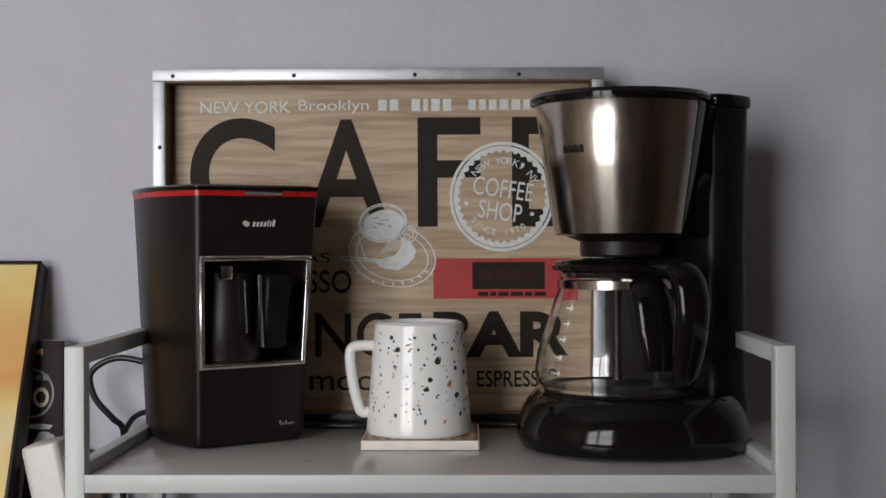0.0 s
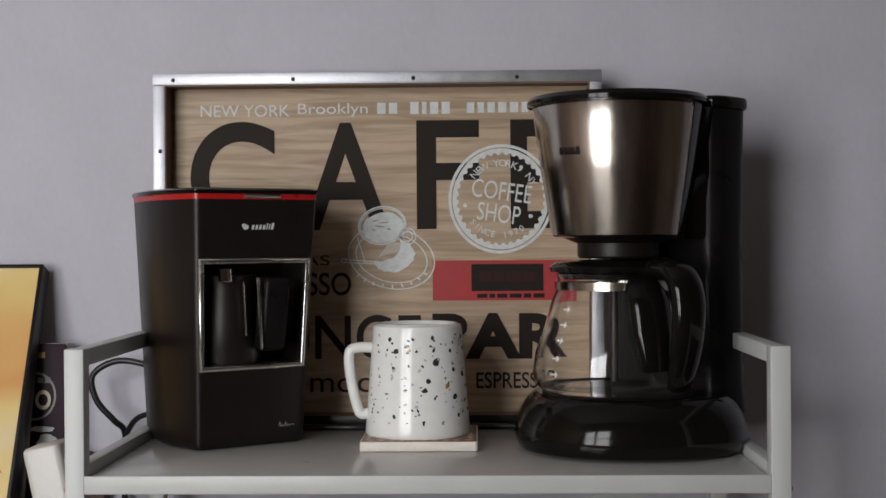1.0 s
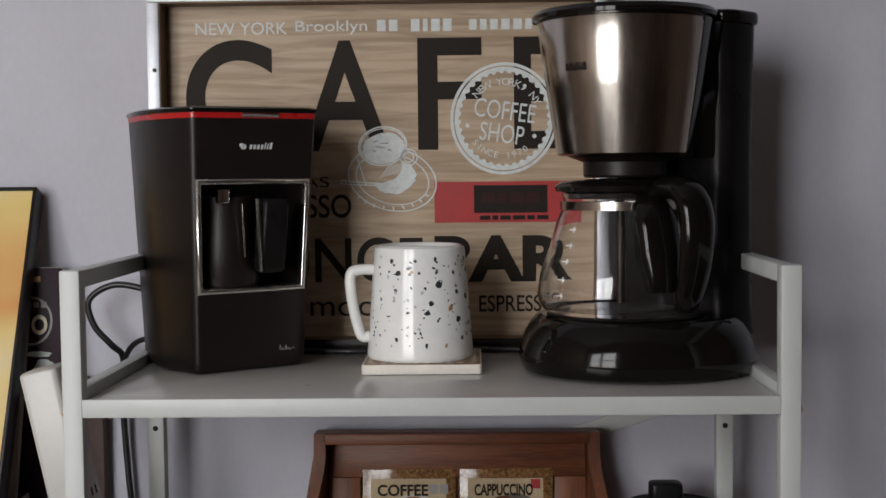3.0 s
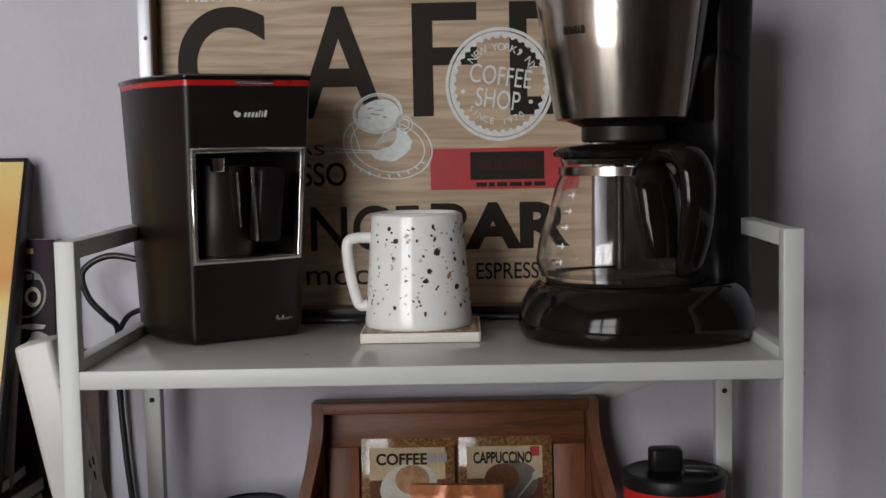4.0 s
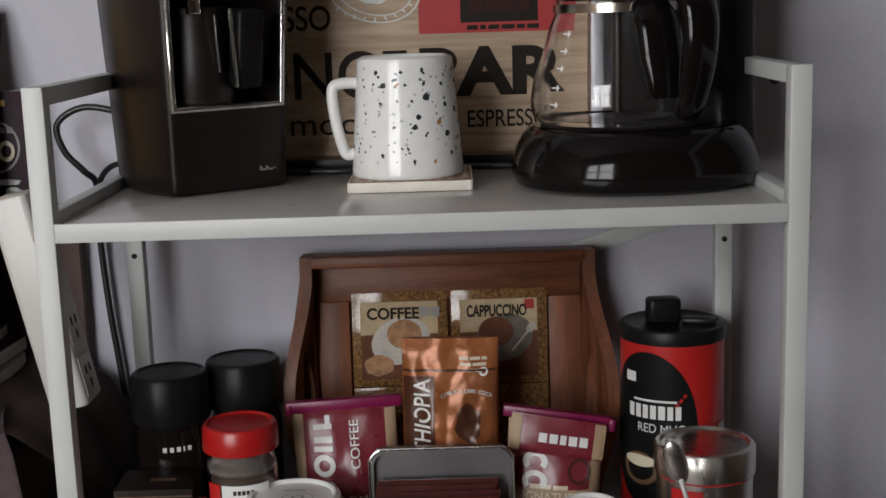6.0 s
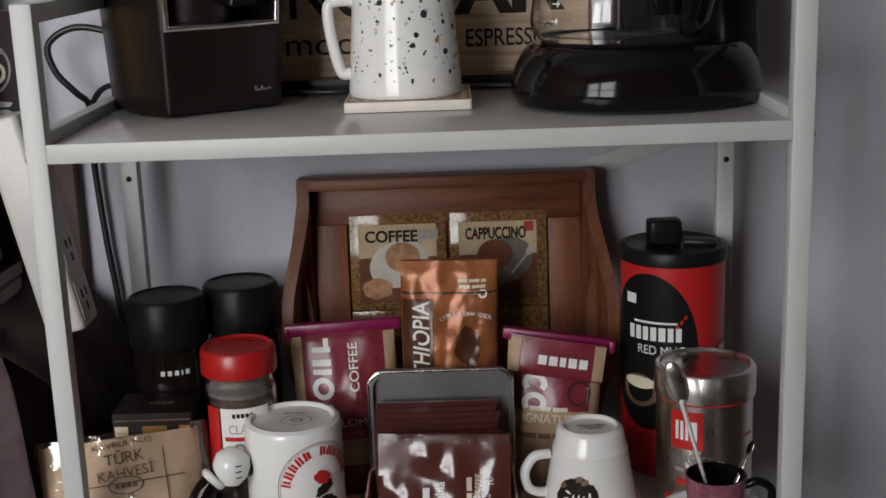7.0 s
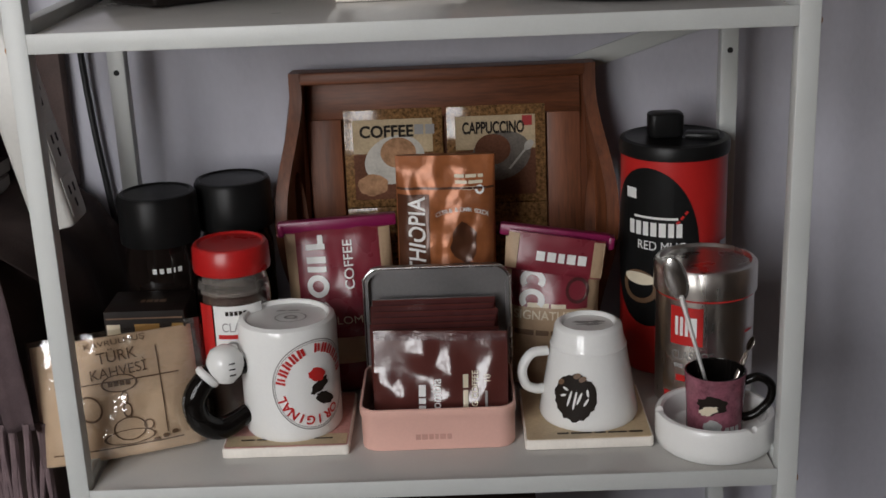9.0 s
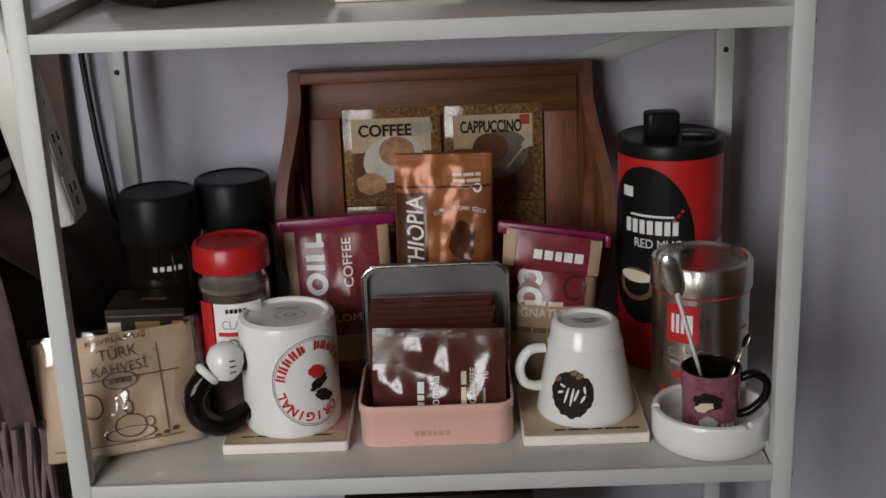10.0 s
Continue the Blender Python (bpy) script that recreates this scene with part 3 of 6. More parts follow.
    # cup drawing
    dr = [disc(0.0475, 0.0335, 56, 0.965), disc(0.0395, 0.0265, 56, 0.965)]
    part("saucer_print", put(join(*dr), -0.0475, q - 0.0003, 0.978, roll=-14), INK_PALE, s, "white line drawing of a saucer")
    for k in range(9):
        ang = radians(215 + 14 * k)
        part("rim_stroke", put(bars((0.0016,), 0.0042), -0.0475 + 0.0432 * math.cos(ang), q - 0.0003, 0.9765 + 0.0295 * math.sin(ang), roll=math.degrees(ang) - 90 + 8 * (k % 3)), INK_PALE, s)
    part("cup_print", put(join(disc(0.0262, 0.0208, 44, 0.93), disc(0.0242, 0.0186, 44, 0.95)), -0.0572, q - 0.0009, 1.0125, roll=8), INK_PALE, s, "white line drawing of a coffee cup")
    part("milk_print", put(disc(0.0222, 0.0160, 40, wobble=0.035, seed=4), -0.0560, q - 0.0006, 1.0105, roll=8), INK_PALE, s, "white printed milk foam")
    for k, (dx, dz, ln) in enumerate(((-0.009, 0.006, 0.006), (0.001, 0.004, 0.009), (-0.004, 0.000, 0.011), (0.006, -0.003, 0.005), (-0.010, -0.004, 0.004))):
        part("milk_stroke", put(disc(ln / 2, 0.0008, 12, wobble=0.2, seed=k), -0.056 + dx, q - 0.0010, 1.0115 + dz, roll=12 - 9 * k), INK_GREY, s)
    part("cup_body_print", put(disc(0.0205, 0.0185, 36), -0.0580, q - 0.0005, 0.9925), SIGN_WOOD, s)
    for side in (-1, 1):
        part("cup_side_print", put(bars((0.0011,), 0.030), -0.0590 + side * 0.0205, q - 0.0009, 0.9855, roll=side * -17), INK_PALE, s)
    for k in range(8):
        part("hatch_stroke", put(bars((0.0009,), 0.018 - 0.001 * k), -0.0550 + 0.0032 * k, q - 0.0007, 0.9860 + 0.0006 * k, roll=-38), INK_PALE, s)
    part("cup_handle_print", put(join(disc(0.0095, 0.0090, 28, 0.86), disc(0.0058, 0.0056, 24, 0.8)), -0.0300, q - 0.0009, 1.0005, roll=10), INK_PALE, s)
    part("coffee_glow_print", put(disc(0.0222, 0.0170, 36, wobble=0.06, seed=9), -0.0445, q - 0.0003, 0.9795, roll=14), INK_PALE, s)
    part("spoon_print", join(put(disc(0.0108, 0.0052, 24, 0.72), -0.0490, q - 0.0011, 0.9715, roll=8), put(disc(0.0085, 0.0036, 20), -0.0485, q - 0.0008, 0.9715, roll=8),
                             put(bars((0.040,), 0.0014), -0.0790, q - 0.0011, 0.9748, roll=-5), put(bars((0.040,), 0.0012), -0.0790, q - 0.0011, 0.9722, roll=-3),
                             put(disc(0.0035, 0.0028, 16, 0.6), -0.0985, q - 0.0011, 0.9752)), INK_PALE, s)
    # red block
    part("red_block", put(bars((0.150,), 0.043), 0.0715, q, 0.953), RED_PAINT, s, "red painted block")
    part("dark_block", put(bars((0.077,), 0.029), 0.0765, q - 0.0004, 0.956), INK, s)
    split_bars((0.011, 0.006, 0.011, 0.013, 0.008, 0.012), 0.0045, 0.0022, 0.080, q - 0.0004, 0.9365, INK)
    split_bars((0.014, 0.010, 0.016, 0.014), 0.011, 0.0022, 0.0765, q - 0.0008, 0.957, mat("rust_print", (0.034, 0.012, 0.010), 0.6, spec=0.15))


def turkish_coffee_maker():
    """Local: the front corner that points into the room is the origin; x along the rack, y to the wall."""
    s = thing("turkish_coffee_maker", "matt black Turkish coffee machine with a red band", "coffee machine", pose(-0.2175, 0.1335, TOP))
    H = 0.2362
    low = [(-0.0060, 0.0042), (-0.0330, 0.0262), (-0.0500, 0.0500), (-0.0625, 0.0760), (-0.0765, 0.1130), (-0.0780, 0.1290), (-0.0700, 0.1400), (-0.0520, 0.1450),
           (0.0200, 0.1450), (0.0420, 0.1420), (0.0580, 0.1320), (0.0680, 0.1150), (0.0850, 0.0790), (0.0885, 0.0690), (0.0875, 0.0640), (0.0830, 0.0590),
           (0.0450, 0.0318), (0.0055, 0.0040), (0.0032, 0.0020), (0.0, 0.0012), (-0.0032, 0.0022)]
    high = [(-0.0060, 0.0035), (-0.0375, 0.0262), (-0.0590, 0.0520), (-0.0735, 0.0790), (-0.0890, 0.1140), (-0.0905, 0.1300), (-0.0830, 0.1415), (-0.0640, 0.1470),
            (0.0200, 0.1470), (0.0500, 0.1440), (0.0690, 0.1330), (0.0800, 0.1150), (0.1000, 0.0740), (0.1040, 0.0640), (0.1035, 0.0590), (0.0985, 0.0545),
            (0.0520, 0.0285), (0.0060, 0.0032), (0.0032, 0.0016), (0.0, 0.0008), (-0.0032, 0.0018)]
    cx, cy = 0.008, 0.080

    def ring(z, shrink=0.0):
        k = z / 0.242
        out = []
        for (x0, y0), (x1, y1) in zip(low, high):
            x, y = x0 + (x1 - x0) * k, y0 + (y1 - y0) * k
            d = math.hypot(x - cx, y - cy)
            out.append((cx + (x - cx) * (1 - shrink / d), cy + (y - cy) * (1 - shrink / d), z))
        return out

    def on_front(u, z, proud=0.0):
        """A point of the front: u from 0 at the corner to 1, z its height, proud towards the room."""
        k = z / 0.242
        a, b = Vector((0.001, 0.0012)), Vector((0.0875 + 0.0155 * k, 0.0622 - 0.0052 * k))
        p = a.lerp(b, u)
        n = Vector(((b - a).y, -(b - a).x)).normalized()
        return Vector((p.x + n.x * proud, p.y + n.y * proud, z))

    body = loft([ring(0.0010, 0.0035), ring(0.0028, 0.0010), ring(0.0055)] + [ring(H * i / 14) for i in range(1, 15)])
    quad = ((0.045, 0.0785), (0.955, 0.0785), (0.965, 0.1750), (0.035, 0.1750))
    body = cut(body, loft([[on_front(u, z, 0.03) for u, z in quad], [on_front(u, z, -0.062) for u, z in quad]]))
    part("body", body, BLACK_MATT, s, angle=32)
    part("red_band", loft([ring(H, -0.0003), ring(H + 0.0050, -0.0005)]), RED_PLASTIC, s, "glossy red band")
    lid = part("lid", loft([ring(H + 0.0051, -0.0012), ring(H + 0.0062, -0.0020), ring(H + 0.0088, -0.0020), ring(H + 0.0102, 0.001), ring(H + 0.0110, 0.006)]), BLACK_GLOSS, s, "glossy black lid")

    rows = [(H + 0.0003, 0.0), (H + 0.0010, 0.0018), (H + 0.0024, 0.0028), (H + 0.0038, 0.0024), (H + 0.0052, 0.0004)]
    part("lid_catch", loft([[on_front(u, z, d) for z, d in rows] + [on_front(u, z, -0.002) for z in (H + 0.0052, H + 0.0003)] for u in (0.39, 0.45, 0.55, 0.64, 0.70)]), STEEL_BRIGHT, lid, "chrome catch")
    # chrome frame round the niche
    def ringq(du, dz, proud):
        return [on_front(u, z, proud) for u, z in ((0.0 + du, 0.0735 + dz), (0.995 - du, 0.0735 + dz), (0.995 - du, 0.1800 - dz), (0.0 + du, 0.1800 - dz))]
    fr = loft([ringq(0, 0, -0.003), ringq(0, 0, 0.0006), ringq(0.004, 0.0004, 0.0020), ringq(0.014, 0.0015, 0.0030), ringq(0.026, 0.0028, 0.0033), ringq(0.038, 0.0041, 0.0028), ringq(0.046, 0.0050, 0.0014), ringq(0.048, 0.0053, -0.006)], caps=False)
    part("niche_frame", fr, STEEL_BRIGHT, s, "thin chrome frame", angle=60)
    turn = Matrix.Rotation(math.atan2(0.058, 0.094), 4, "Z")
    pot = part("coffee_pot", moved(lathe([(0, 0.0790), (0.0305, 0.0790), (0.0325, 0.083), (0.0295, 0.125), (0.0265, 0.152), (0.0285, 0.163), (0.0255, 0.164), (0.0235, 0.152), (0, 0.151)], 40, 0.041, 0.032), turn),
               BLACK_MATT, s, "matt black pot")
    part("pot_spout", moved(box(-0.006, 0.006, -0.004, 0.004, 0, 0.013, 0.0015), turn @ Matrix.Translation((0.029, 0.004, 0.1575))), CHROME, pot)
    hd = box(-0.012, 0.014, -0.010, 0.012, 0.0, 0.070, 0.005, 3)
    for v in hd.verts:
        v.co.x += 0.004 * (v.co.z / 0.07 - 0.5)
    part("pot_handle", moved(hd, turn @ Matrix.Translation((0.073, -0.001, 0.092)) @ Matrix.Rotation(radians(4), 4, "X")), BLACK_SATIN, pot, "black handle")
    part("handle_trim", moved(box(-0.0014, 0.0014, -0.001, 0.001, 0, 0.068, 0.0004), turn @ Matrix.Translation((0.0585, -0.0135, 0.094)) @ Matrix.Rotation(radians(-2.5), 4, "Y")), STEEL_BRIGHT, pot)
    part("handle_trim", moved(box(-0.0008, 0.0008, -0.001, 0.001, 0, 0.050, 0.0003), turn @ Matrix.Translation((0.0475, -0.0020, 0.107)) @ Matrix.Rotation(radians(-2.5), 4, "Y")), STEEL_BRIGHT, pot)
    # marks on the front
    def mark(u, z, bm):
        at = on_front(u, z, 0.0011)
        return moved(bm, Matrix.Translation(at) @ Matrix.Rotation(math.atan2(0.057, 0.096), 4, "Z"))
    hgt = (0.0042, 0.0042, 0.0042, 0.0042, 0.0062, 0.0050, 0.0062)
    logo = put(join(disc(0.0030, 0.0024, 10, wobble=0.1), put(disc(0.0026, 0.0022, 10, wobble=0.1, seed=3), -0.0018, 0, 0.0014)), -0.0165, 0, 0)
    x = -0.0105
    for i, hh in enumerate(hgt):
        w = 0.0012 if i in (4, 5) else 0.0024
        piece = bars((w,), hh)
        for v in piece.verts:
            v.co.x += x + w / 2 + 0.25 * v.co.z
            v.co.z += (hh - 0.0042) / 2
        logo = join(logo, piece)
        x += w + 0.0013
    part("maker_mark", mark(0.55, 0.2095, logo), INK_PALE, s, "small pale maker's mark")
    squiggle = tube([(-0.009, 0, 0.001), (-0.0075, 0, 0.0045), (-0.007, 0, 0.0), (-0.005, 0, 0.0018), (-0.0035, 0, 0.0), (-0.0018, 0, 0.0042), (-0.001, 0, 0.0002), (0.001, 0, 0.002), (0.0025, 0, 0.0), (0.0045, 0, 0.0022), (0.0075, 0, 0.0008)], 0.00028, 6, steps=5)
    part("script_mark", mark(0.85, 0.0165, squiggle), INK_GREY, s, "small grey script mark")
    for fx, fy in ((0.0, 0.02), (0.062, 0.066), (-0.055, 0.115), (0.03, 0.125)):
        part("foot", lathe([(0, 0), (0.006, 0), (0.006, 0.0015), (0, 0.0015)], 14, fx, fy), RUBBER, s)
    return s


def power_cable():
    c = thing("power_cable", "black mains cable looped behind the coffee machine", "cable", pose(0, 0, 0))
    part("cable", tube([(-0.255, 0.262, 0.852), (-0.298, 0.292, 0.864), (-0.338, 0.297, 0.8705), (-0.3655, 0.298, 0.855), (-0.362, 0.300, 0.828), (-0.345, 0.305, 0.806), (-0.337, 0.318, 0.790),
                        (-0.342, 0.331, 0.74), (-0.338, 0.333, 0.657), (-0.331, 0.333, 0.585), (-0.322, 0.333, 0.48), (-0.318, 0.333, 0.2), (-0.33, 0.333, 0.004)], 0.0034, 10), RUBBER, c)
    part("cable", tube([(-0.337, 0.318, 0.786), (-0.326, 0.309, 0.803), (-0.312, 0.300, 0.812), (-0.292, 0.293, 0.815), (-0.262, 0.278, 0.814), (-0.2, 0.274, 0.804), (-0.12, 0.272, 0.803), (-0.085, 0.268, 0.803), (-0.05, 0.276, 0.803), (0.01, 0.28, 0.803), (0.06, 0.276, 0.803), (0.13, 0.27, 0.803)], 0.003, 10), RUBBER, c)


def drip_coffee_maker():
    """Local: the basket's axis is the origin, +y to the column at the back, -y to the front."""
    s = thing("drip_coffee_maker", "black drip coffee maker with a brushed steel basket and glass jug", "coffee machine", pose(0.176, 0.150, TOP, 0, 0, -45))
    back = Matrix.Rotation(radians(45), 3, "Z")
    outline = []
    for i in range(64):
        a = 2 * math.pi * i / 64
        c, sn = math.cos(a), math.sin(a)
        k = 2.15 if sn < 0 else 2.6
        r = (abs(c) ** k + abs(sn) ** k) ** (-1 / k)
        p = back @ Vector((0.011 + 0.1085 * c * r, 0.008 + 0.099 * sn * r, 0))
        outline.append((p.x, p.y))
    mx, my = (back @ Vector((0.011, 0.008, 0)))[:2]

    def grow(f, z):
        return [(mx + (x - mx) * f, my + (y - my) * f, z) for x, y in outline]
    part("base", loft([grow(0.93, 0.0012), grow(0.97, 0.003), grow(0.995, 0.009), grow(1.0, 0.016), grow(0.985, 0.025), grow(0.95, 0.035), grow(0.90, 0.044), grow(0.845, 0.0505), grow(0.81, 0.0522), grow(0.78, 0.0522)]), BLACK_GLOSS, s, "glossy black base")
    part("warming_plate", lathe([(0, 0.0523), (0.070, 0.0523), (0.072, 0.0532), (0.070, 0.0540), (0, 0.0540)], 48), BLACK_MATT, s, "dark warming plate")
    part("switch", moved(box(-0.010, 0.010, -0.003, 0.003, -0.005, 0.005, 0.0015), Matrix.Translation((-0.035, -0.0815, 0.019)) @ Matrix.Rotation(radians(-23), 4, "Z")), BLACK_GLOSS, s)
    # column with the water tank
    col = rrect(-0.060, 0.070, 0.056, 0.116, (0.010, 0.016, 0.022, 0.022), 6)
    part("column", loft([[(x * k, 0.056 + (y - 0.056) * k, z) for x, y in col] for z, k in ((0.030, 1.03), (0.06, 1.0), (0.2, 0.99), (0.3172, 1.02))]), BLACK_SATIN, s, "black water tank column")
    part("tank_lid", prism([(x * 1.06, 0.052 + (y - 0.052) * 1.06) for x, y in col], 0.3175, 0.3295, 0.003), BLACK_GLOSS, s, "black tank lid")
    # filter basket
    part("basket", lathe([(0, 0.1985), (0.0590, 0.1980), (0.0620, 0.1995), (0.0712, 0.258), (0.0796, 0.3172), (0.0788, 0.3187), (0, 0.3187)], 72), BRUSHED, s, "brushed steel filter basket")
    def shell(z, r):
        arc = [(r * math.cos(radians(d)), r * math.sin(radians(d))) for d in (8, 16, 26, 36)]
        return [(x, y, z) for x, y in arc + [(0.066, 0.075), (-0.066, 0.075)] + [(-x, y) for x, y in arc[::-1]]]
    part("basket_back", loft([shell(0.1955, 0.0604), shell(0.1995, 0.0634), shell(0.258, 0.0726), shell(0.3178, 0.0810)]), BLACK_GLOSS, s, "black basket housing")
    part("basket_foot", lathe([(0, 0.178), (0.036, 0.178), (0.038, 0.180), (0.038, 0.192), (0.052, 0.1975), (0, 0.1984)], 48), BLACK_MATT, s)
    lid = part("lid", lathe([(0, 0.3188), (0.0812, 0.3188), (0.0842, 0.3200), (0.0847, 0.3235), (0.081, 0.3275), (0.066, 0.3290), (0, 0.3296)], 72), BLACK_GLOSS, s, "glossy black lid")
    part("hinge", box(-0.05, 0.05, 0.055, 0.075, 0.3215, 0.3275, 0.002), BLACK_GLOSS, lid)
    part("maker_mark", wrap(put(bars((0.0036, 0.0036, 0.0013, 0.0030, 0.0013, 0.0036), 0.0070, 0.0012), 0, 0, 0.275), 0.0737, 3), INK, s)
    # glass jug
    prof = [(0.050, 0.0448), (0.066, 0.0462), (0.0725, 0.053), (0.0745, 0.066), (0.0715, 0.085), (0.063, 0.112), (0.0560, 0.138), (0.0510, 0.150), (0.0500, 0.160), (0.0520, 0.1655)]
    prof = [(r + 0.0022, 0.0542 + (z - 0.0448) * 0.908) for r, z in prof]
    inner = [(r - 0.0022, z + 0.0006) for r, z in prof[1:]][::-1]
    jug = part("jug", lathe([(0, 0.0542)] + prof + inner + [(0.050, 0.0568), (0, 0.0568)], 64), GLASS, s, "clear glass jug", at=Matrix.Translation((-0.0028, -0.0028, 0)))
    jug.visible_shadow = False
    part("jug_collar", lathe([(0.0532, 0.1495), (0.0552, 0.1490), (0.0552, 0.1565), (0.0534, 0.1565), (0.0532, 0.1495)], 56), BRUSHED, jug, "steel collar band")
    part("jug_lid", lathe([(0, 0.159), (0.049, 0.159), (0.0505, 0.1645), (0.059, 0.1655), (0.0605, 0.1700), (0.055, 0.1745), (0.03, 0.1768), (0, 0.1768)], 48), BLACK_GLOSS, jug, "black jug lid")
    part("filter_tube", lathe([(0, 0.062), (0.004, 0.062), (0.004, 0.161), (0, 0.161)], 16), BLACK_MATT, jug)
    for a, b in ((0.074, 0), (0.088, 1), (0.104, 2), (0.118, 3), (0.132, 4)):
        def rad(z):
            for (r0, z0), (r1, z1) in zip(prof, prof[1:]):
                if z0 <= z <= z1:
                    return r0 + (r1 - r0) * (z - z0) / (z1 - z0)
            return 0.05
        part("level_mark", wrap(put(join(bars((0.009,), 0.0011), put(bars((0.0016,), 0.005), 0.002, 0, 0)), 0, 0, a), rad, -6, slices=4), INK_WHITE, jug, "white level mark")
    # handle to the jug's side
    hb = tube([(0, -0.045, 0.163), (0, -0.066, 0.169), (0, -0.088, 0.163), (0, -0.098, 0.140), (0, -0.096, 0.105), (0, -0.088, 0.075), (0, -0.082, 0.062)], [0.013, 0.017, 0.018, 0.018, 0.017, 0.015, 0.009], 16, flat=0.62)
    part("jug_handle", moved(hb, Matrix.Rotation(radians(80), 4, "Z")), BLACK_GLOSS, jug, "curved black jug handle")
    hb = tube([(0, -0.054, 0.156), (0, -0.066, 0.142), (0, -0.074, 0.112), (0, -0.079, 0.078)], [0.016, 0.020, 0.019, 0.012], 16, flat=0.5)
    part("handle_strap", moved(hb, Matrix.Rotation(radians(66), 4, "Z")), BLACK_GLOSS, jug)
    part("power_lead", tube([(0.068, 0.09, 0.10), (0.085, 0.092, 0.098), (0.088, 0.105, 0.085)], 0.005, 10), RUBBER, s)


def square_coaster(name, x, y, z, size, top_mat, label, yaw=0.0):
    s = thing(name, label, "coaster", pose(x, y, z, 0, 0, yaw))
    h = size / 2
    part("board", prism(rrect(-h, h, -h, h, (0.003,) * 4, 3), 0, 0.0088, 0.0008), COASTER_SIDE, s, "cream board edge")
    part("printed_top", prism(rrect(-h + 0.0015, h - 0.0015, -h + 0.0015, h - 0.0015, (0.003,) * 4, 3), 0.0088, 0.0093), top_mat, s, "printed top")
    return s


def upturned_mug(name, label, at, prof, wall, material):
    """prof: outer (radius, height) from the rim that stands below to the foot on top."""
    s = thing(name, label, "mug", at)
    inner = [(max(0.002, r - wall), z) for r, z in prof]
    top = prof[-1][1]
    pts = [(inner[0][0], 0.0006), (prof[0][0] - 0.0008, 0.0)] + prof[0:] + [(prof[-1][0] - 0.004, top + 0.0022), (prof[-1][0] - 0.0055, top + 0.0016), (prof[-1][0] - 0.007, top - 0.0012), (0, top - 0.0012)]
    bm = lathe(pts, 64)
    inn = lathe([inner[0]] + [(r, min(z, top - 0.006)) for r, z in inner[1:]] + [(0, top - 0.006)], 64)
    part("body", join(bm, inn), material, s)
    return s


def speckled_mug():
    H = 0.1055
    prof = [(0.0506, 0.0012), (0.0508, 0.004), (0.0500, 0.012), (0.0432, H - 0.004), (0.0424, H - 0.001)]
    s = upturned_mug("speckled_mug", "white mug with dark terrazzo specks, upside down on a coaster", pose(-0.0145, 0.188, TOP + 0.0094), prof, 0.004, SPECK_MUG)
    hd = tube([(-0.0405, 0, 0.083), (-0.058, 0, 0.083), (-0.0660, 0, 0.077), (-0.0640, 0, 0.050), (-0.0585, 0, 0.026), (-0.0545, 0, 0.019), (-0.047, 0, 0.020)], 0.0052, 14, flat=1.3)
    part("handle", moved(hd, Matrix.Rotation(radians(4), 4, "Z")), SPECK_MUG, s, "squared white handle")

    def rad(z):
        return 0.0505 - (0.0505 - 0.0430) * z / H
    # place (across, up) and size of the larger specks
    spots = [(-0.026, 0.089, 28), (-0.019, 0.078, 36), (-0.0085, 0.083, 28), (0.0165, 0.091, 32), (0.0175, 0.079, 26), (0.0205, 0.068, 38), (0.0125, 0.050, 30),
             (-0.0095, 0.042, 22), (0.0085, 0.0415, 40), (0.036, 0.078, 26), (0.040, 0.060, 28), (0.042, 0.0345, 46), (-0.0205, 0.017, 30), (0.0085, 0.0115, 32), (-0.039, 0.007, 30),
             (-0.0175, 0.0045, 28), (0.047, 0.017, 28), (0.037, 0.003, 26), (0.0475, 0.0045, 26), (-0.0215, 0.062, 22), (0.056, 0.055, 34), (0.055, 0.09, 30)]
    rnd = random.Random(7)
    dark, pale = bmesh.new(), bmesh.new()

    def chip(x, z, d, seed):
        a = rnd.uniform(0, 180)
        b = disc(d * rnd.uniform(0.4, 0.62), d * rnd.uniform(0.28, 0.45), 7, wobble=0.28, seed=seed)
        return wrap(put(b, x, 0, z, roll=a), rad, 0, 0.0003, 3)
    for i, (x, z, d) in enumerate(spots):
        dark = join(dark, chip(x, z + 0.004, d * 0.000185, i))
    for i in range(210):
        x, z = rnd.uniform(-0.15, 0.15), rnd.uniform(0.006, H - 0.008)
        big = abs(x) > 0.058
        b = chip(x, z, rnd.uniform(0.003, 0.0065) if big else rnd.uniform(0.0014, 0.0034), 100 + i)
        dark = join(dark, b)
    for i in range(90):
        pale = join(pale, chip(rnd.uniform(-0.15, 0.15), rnd.uniform(0.006, H - 0.008), rnd.uniform(0.0018, 0.0045), 300 + i))
    tagged(part("dark_specks", dark, CHIP_DARK, s, "green-black specks"), kind="stuff")
    tagged(part("pale_specks", pale, CHIP_GREY, s, "pale grey specks"), kind="stuff")
    for i, (x, z) in enumerate(((0.032, 0.045), (0.027, 0.011), (0.06, 0.03), (-0.006, 0.079))):
        part("ochre_speck", chip(x, z + 0.004, 0.0055, 500 + i), CHIP_TAN, s)


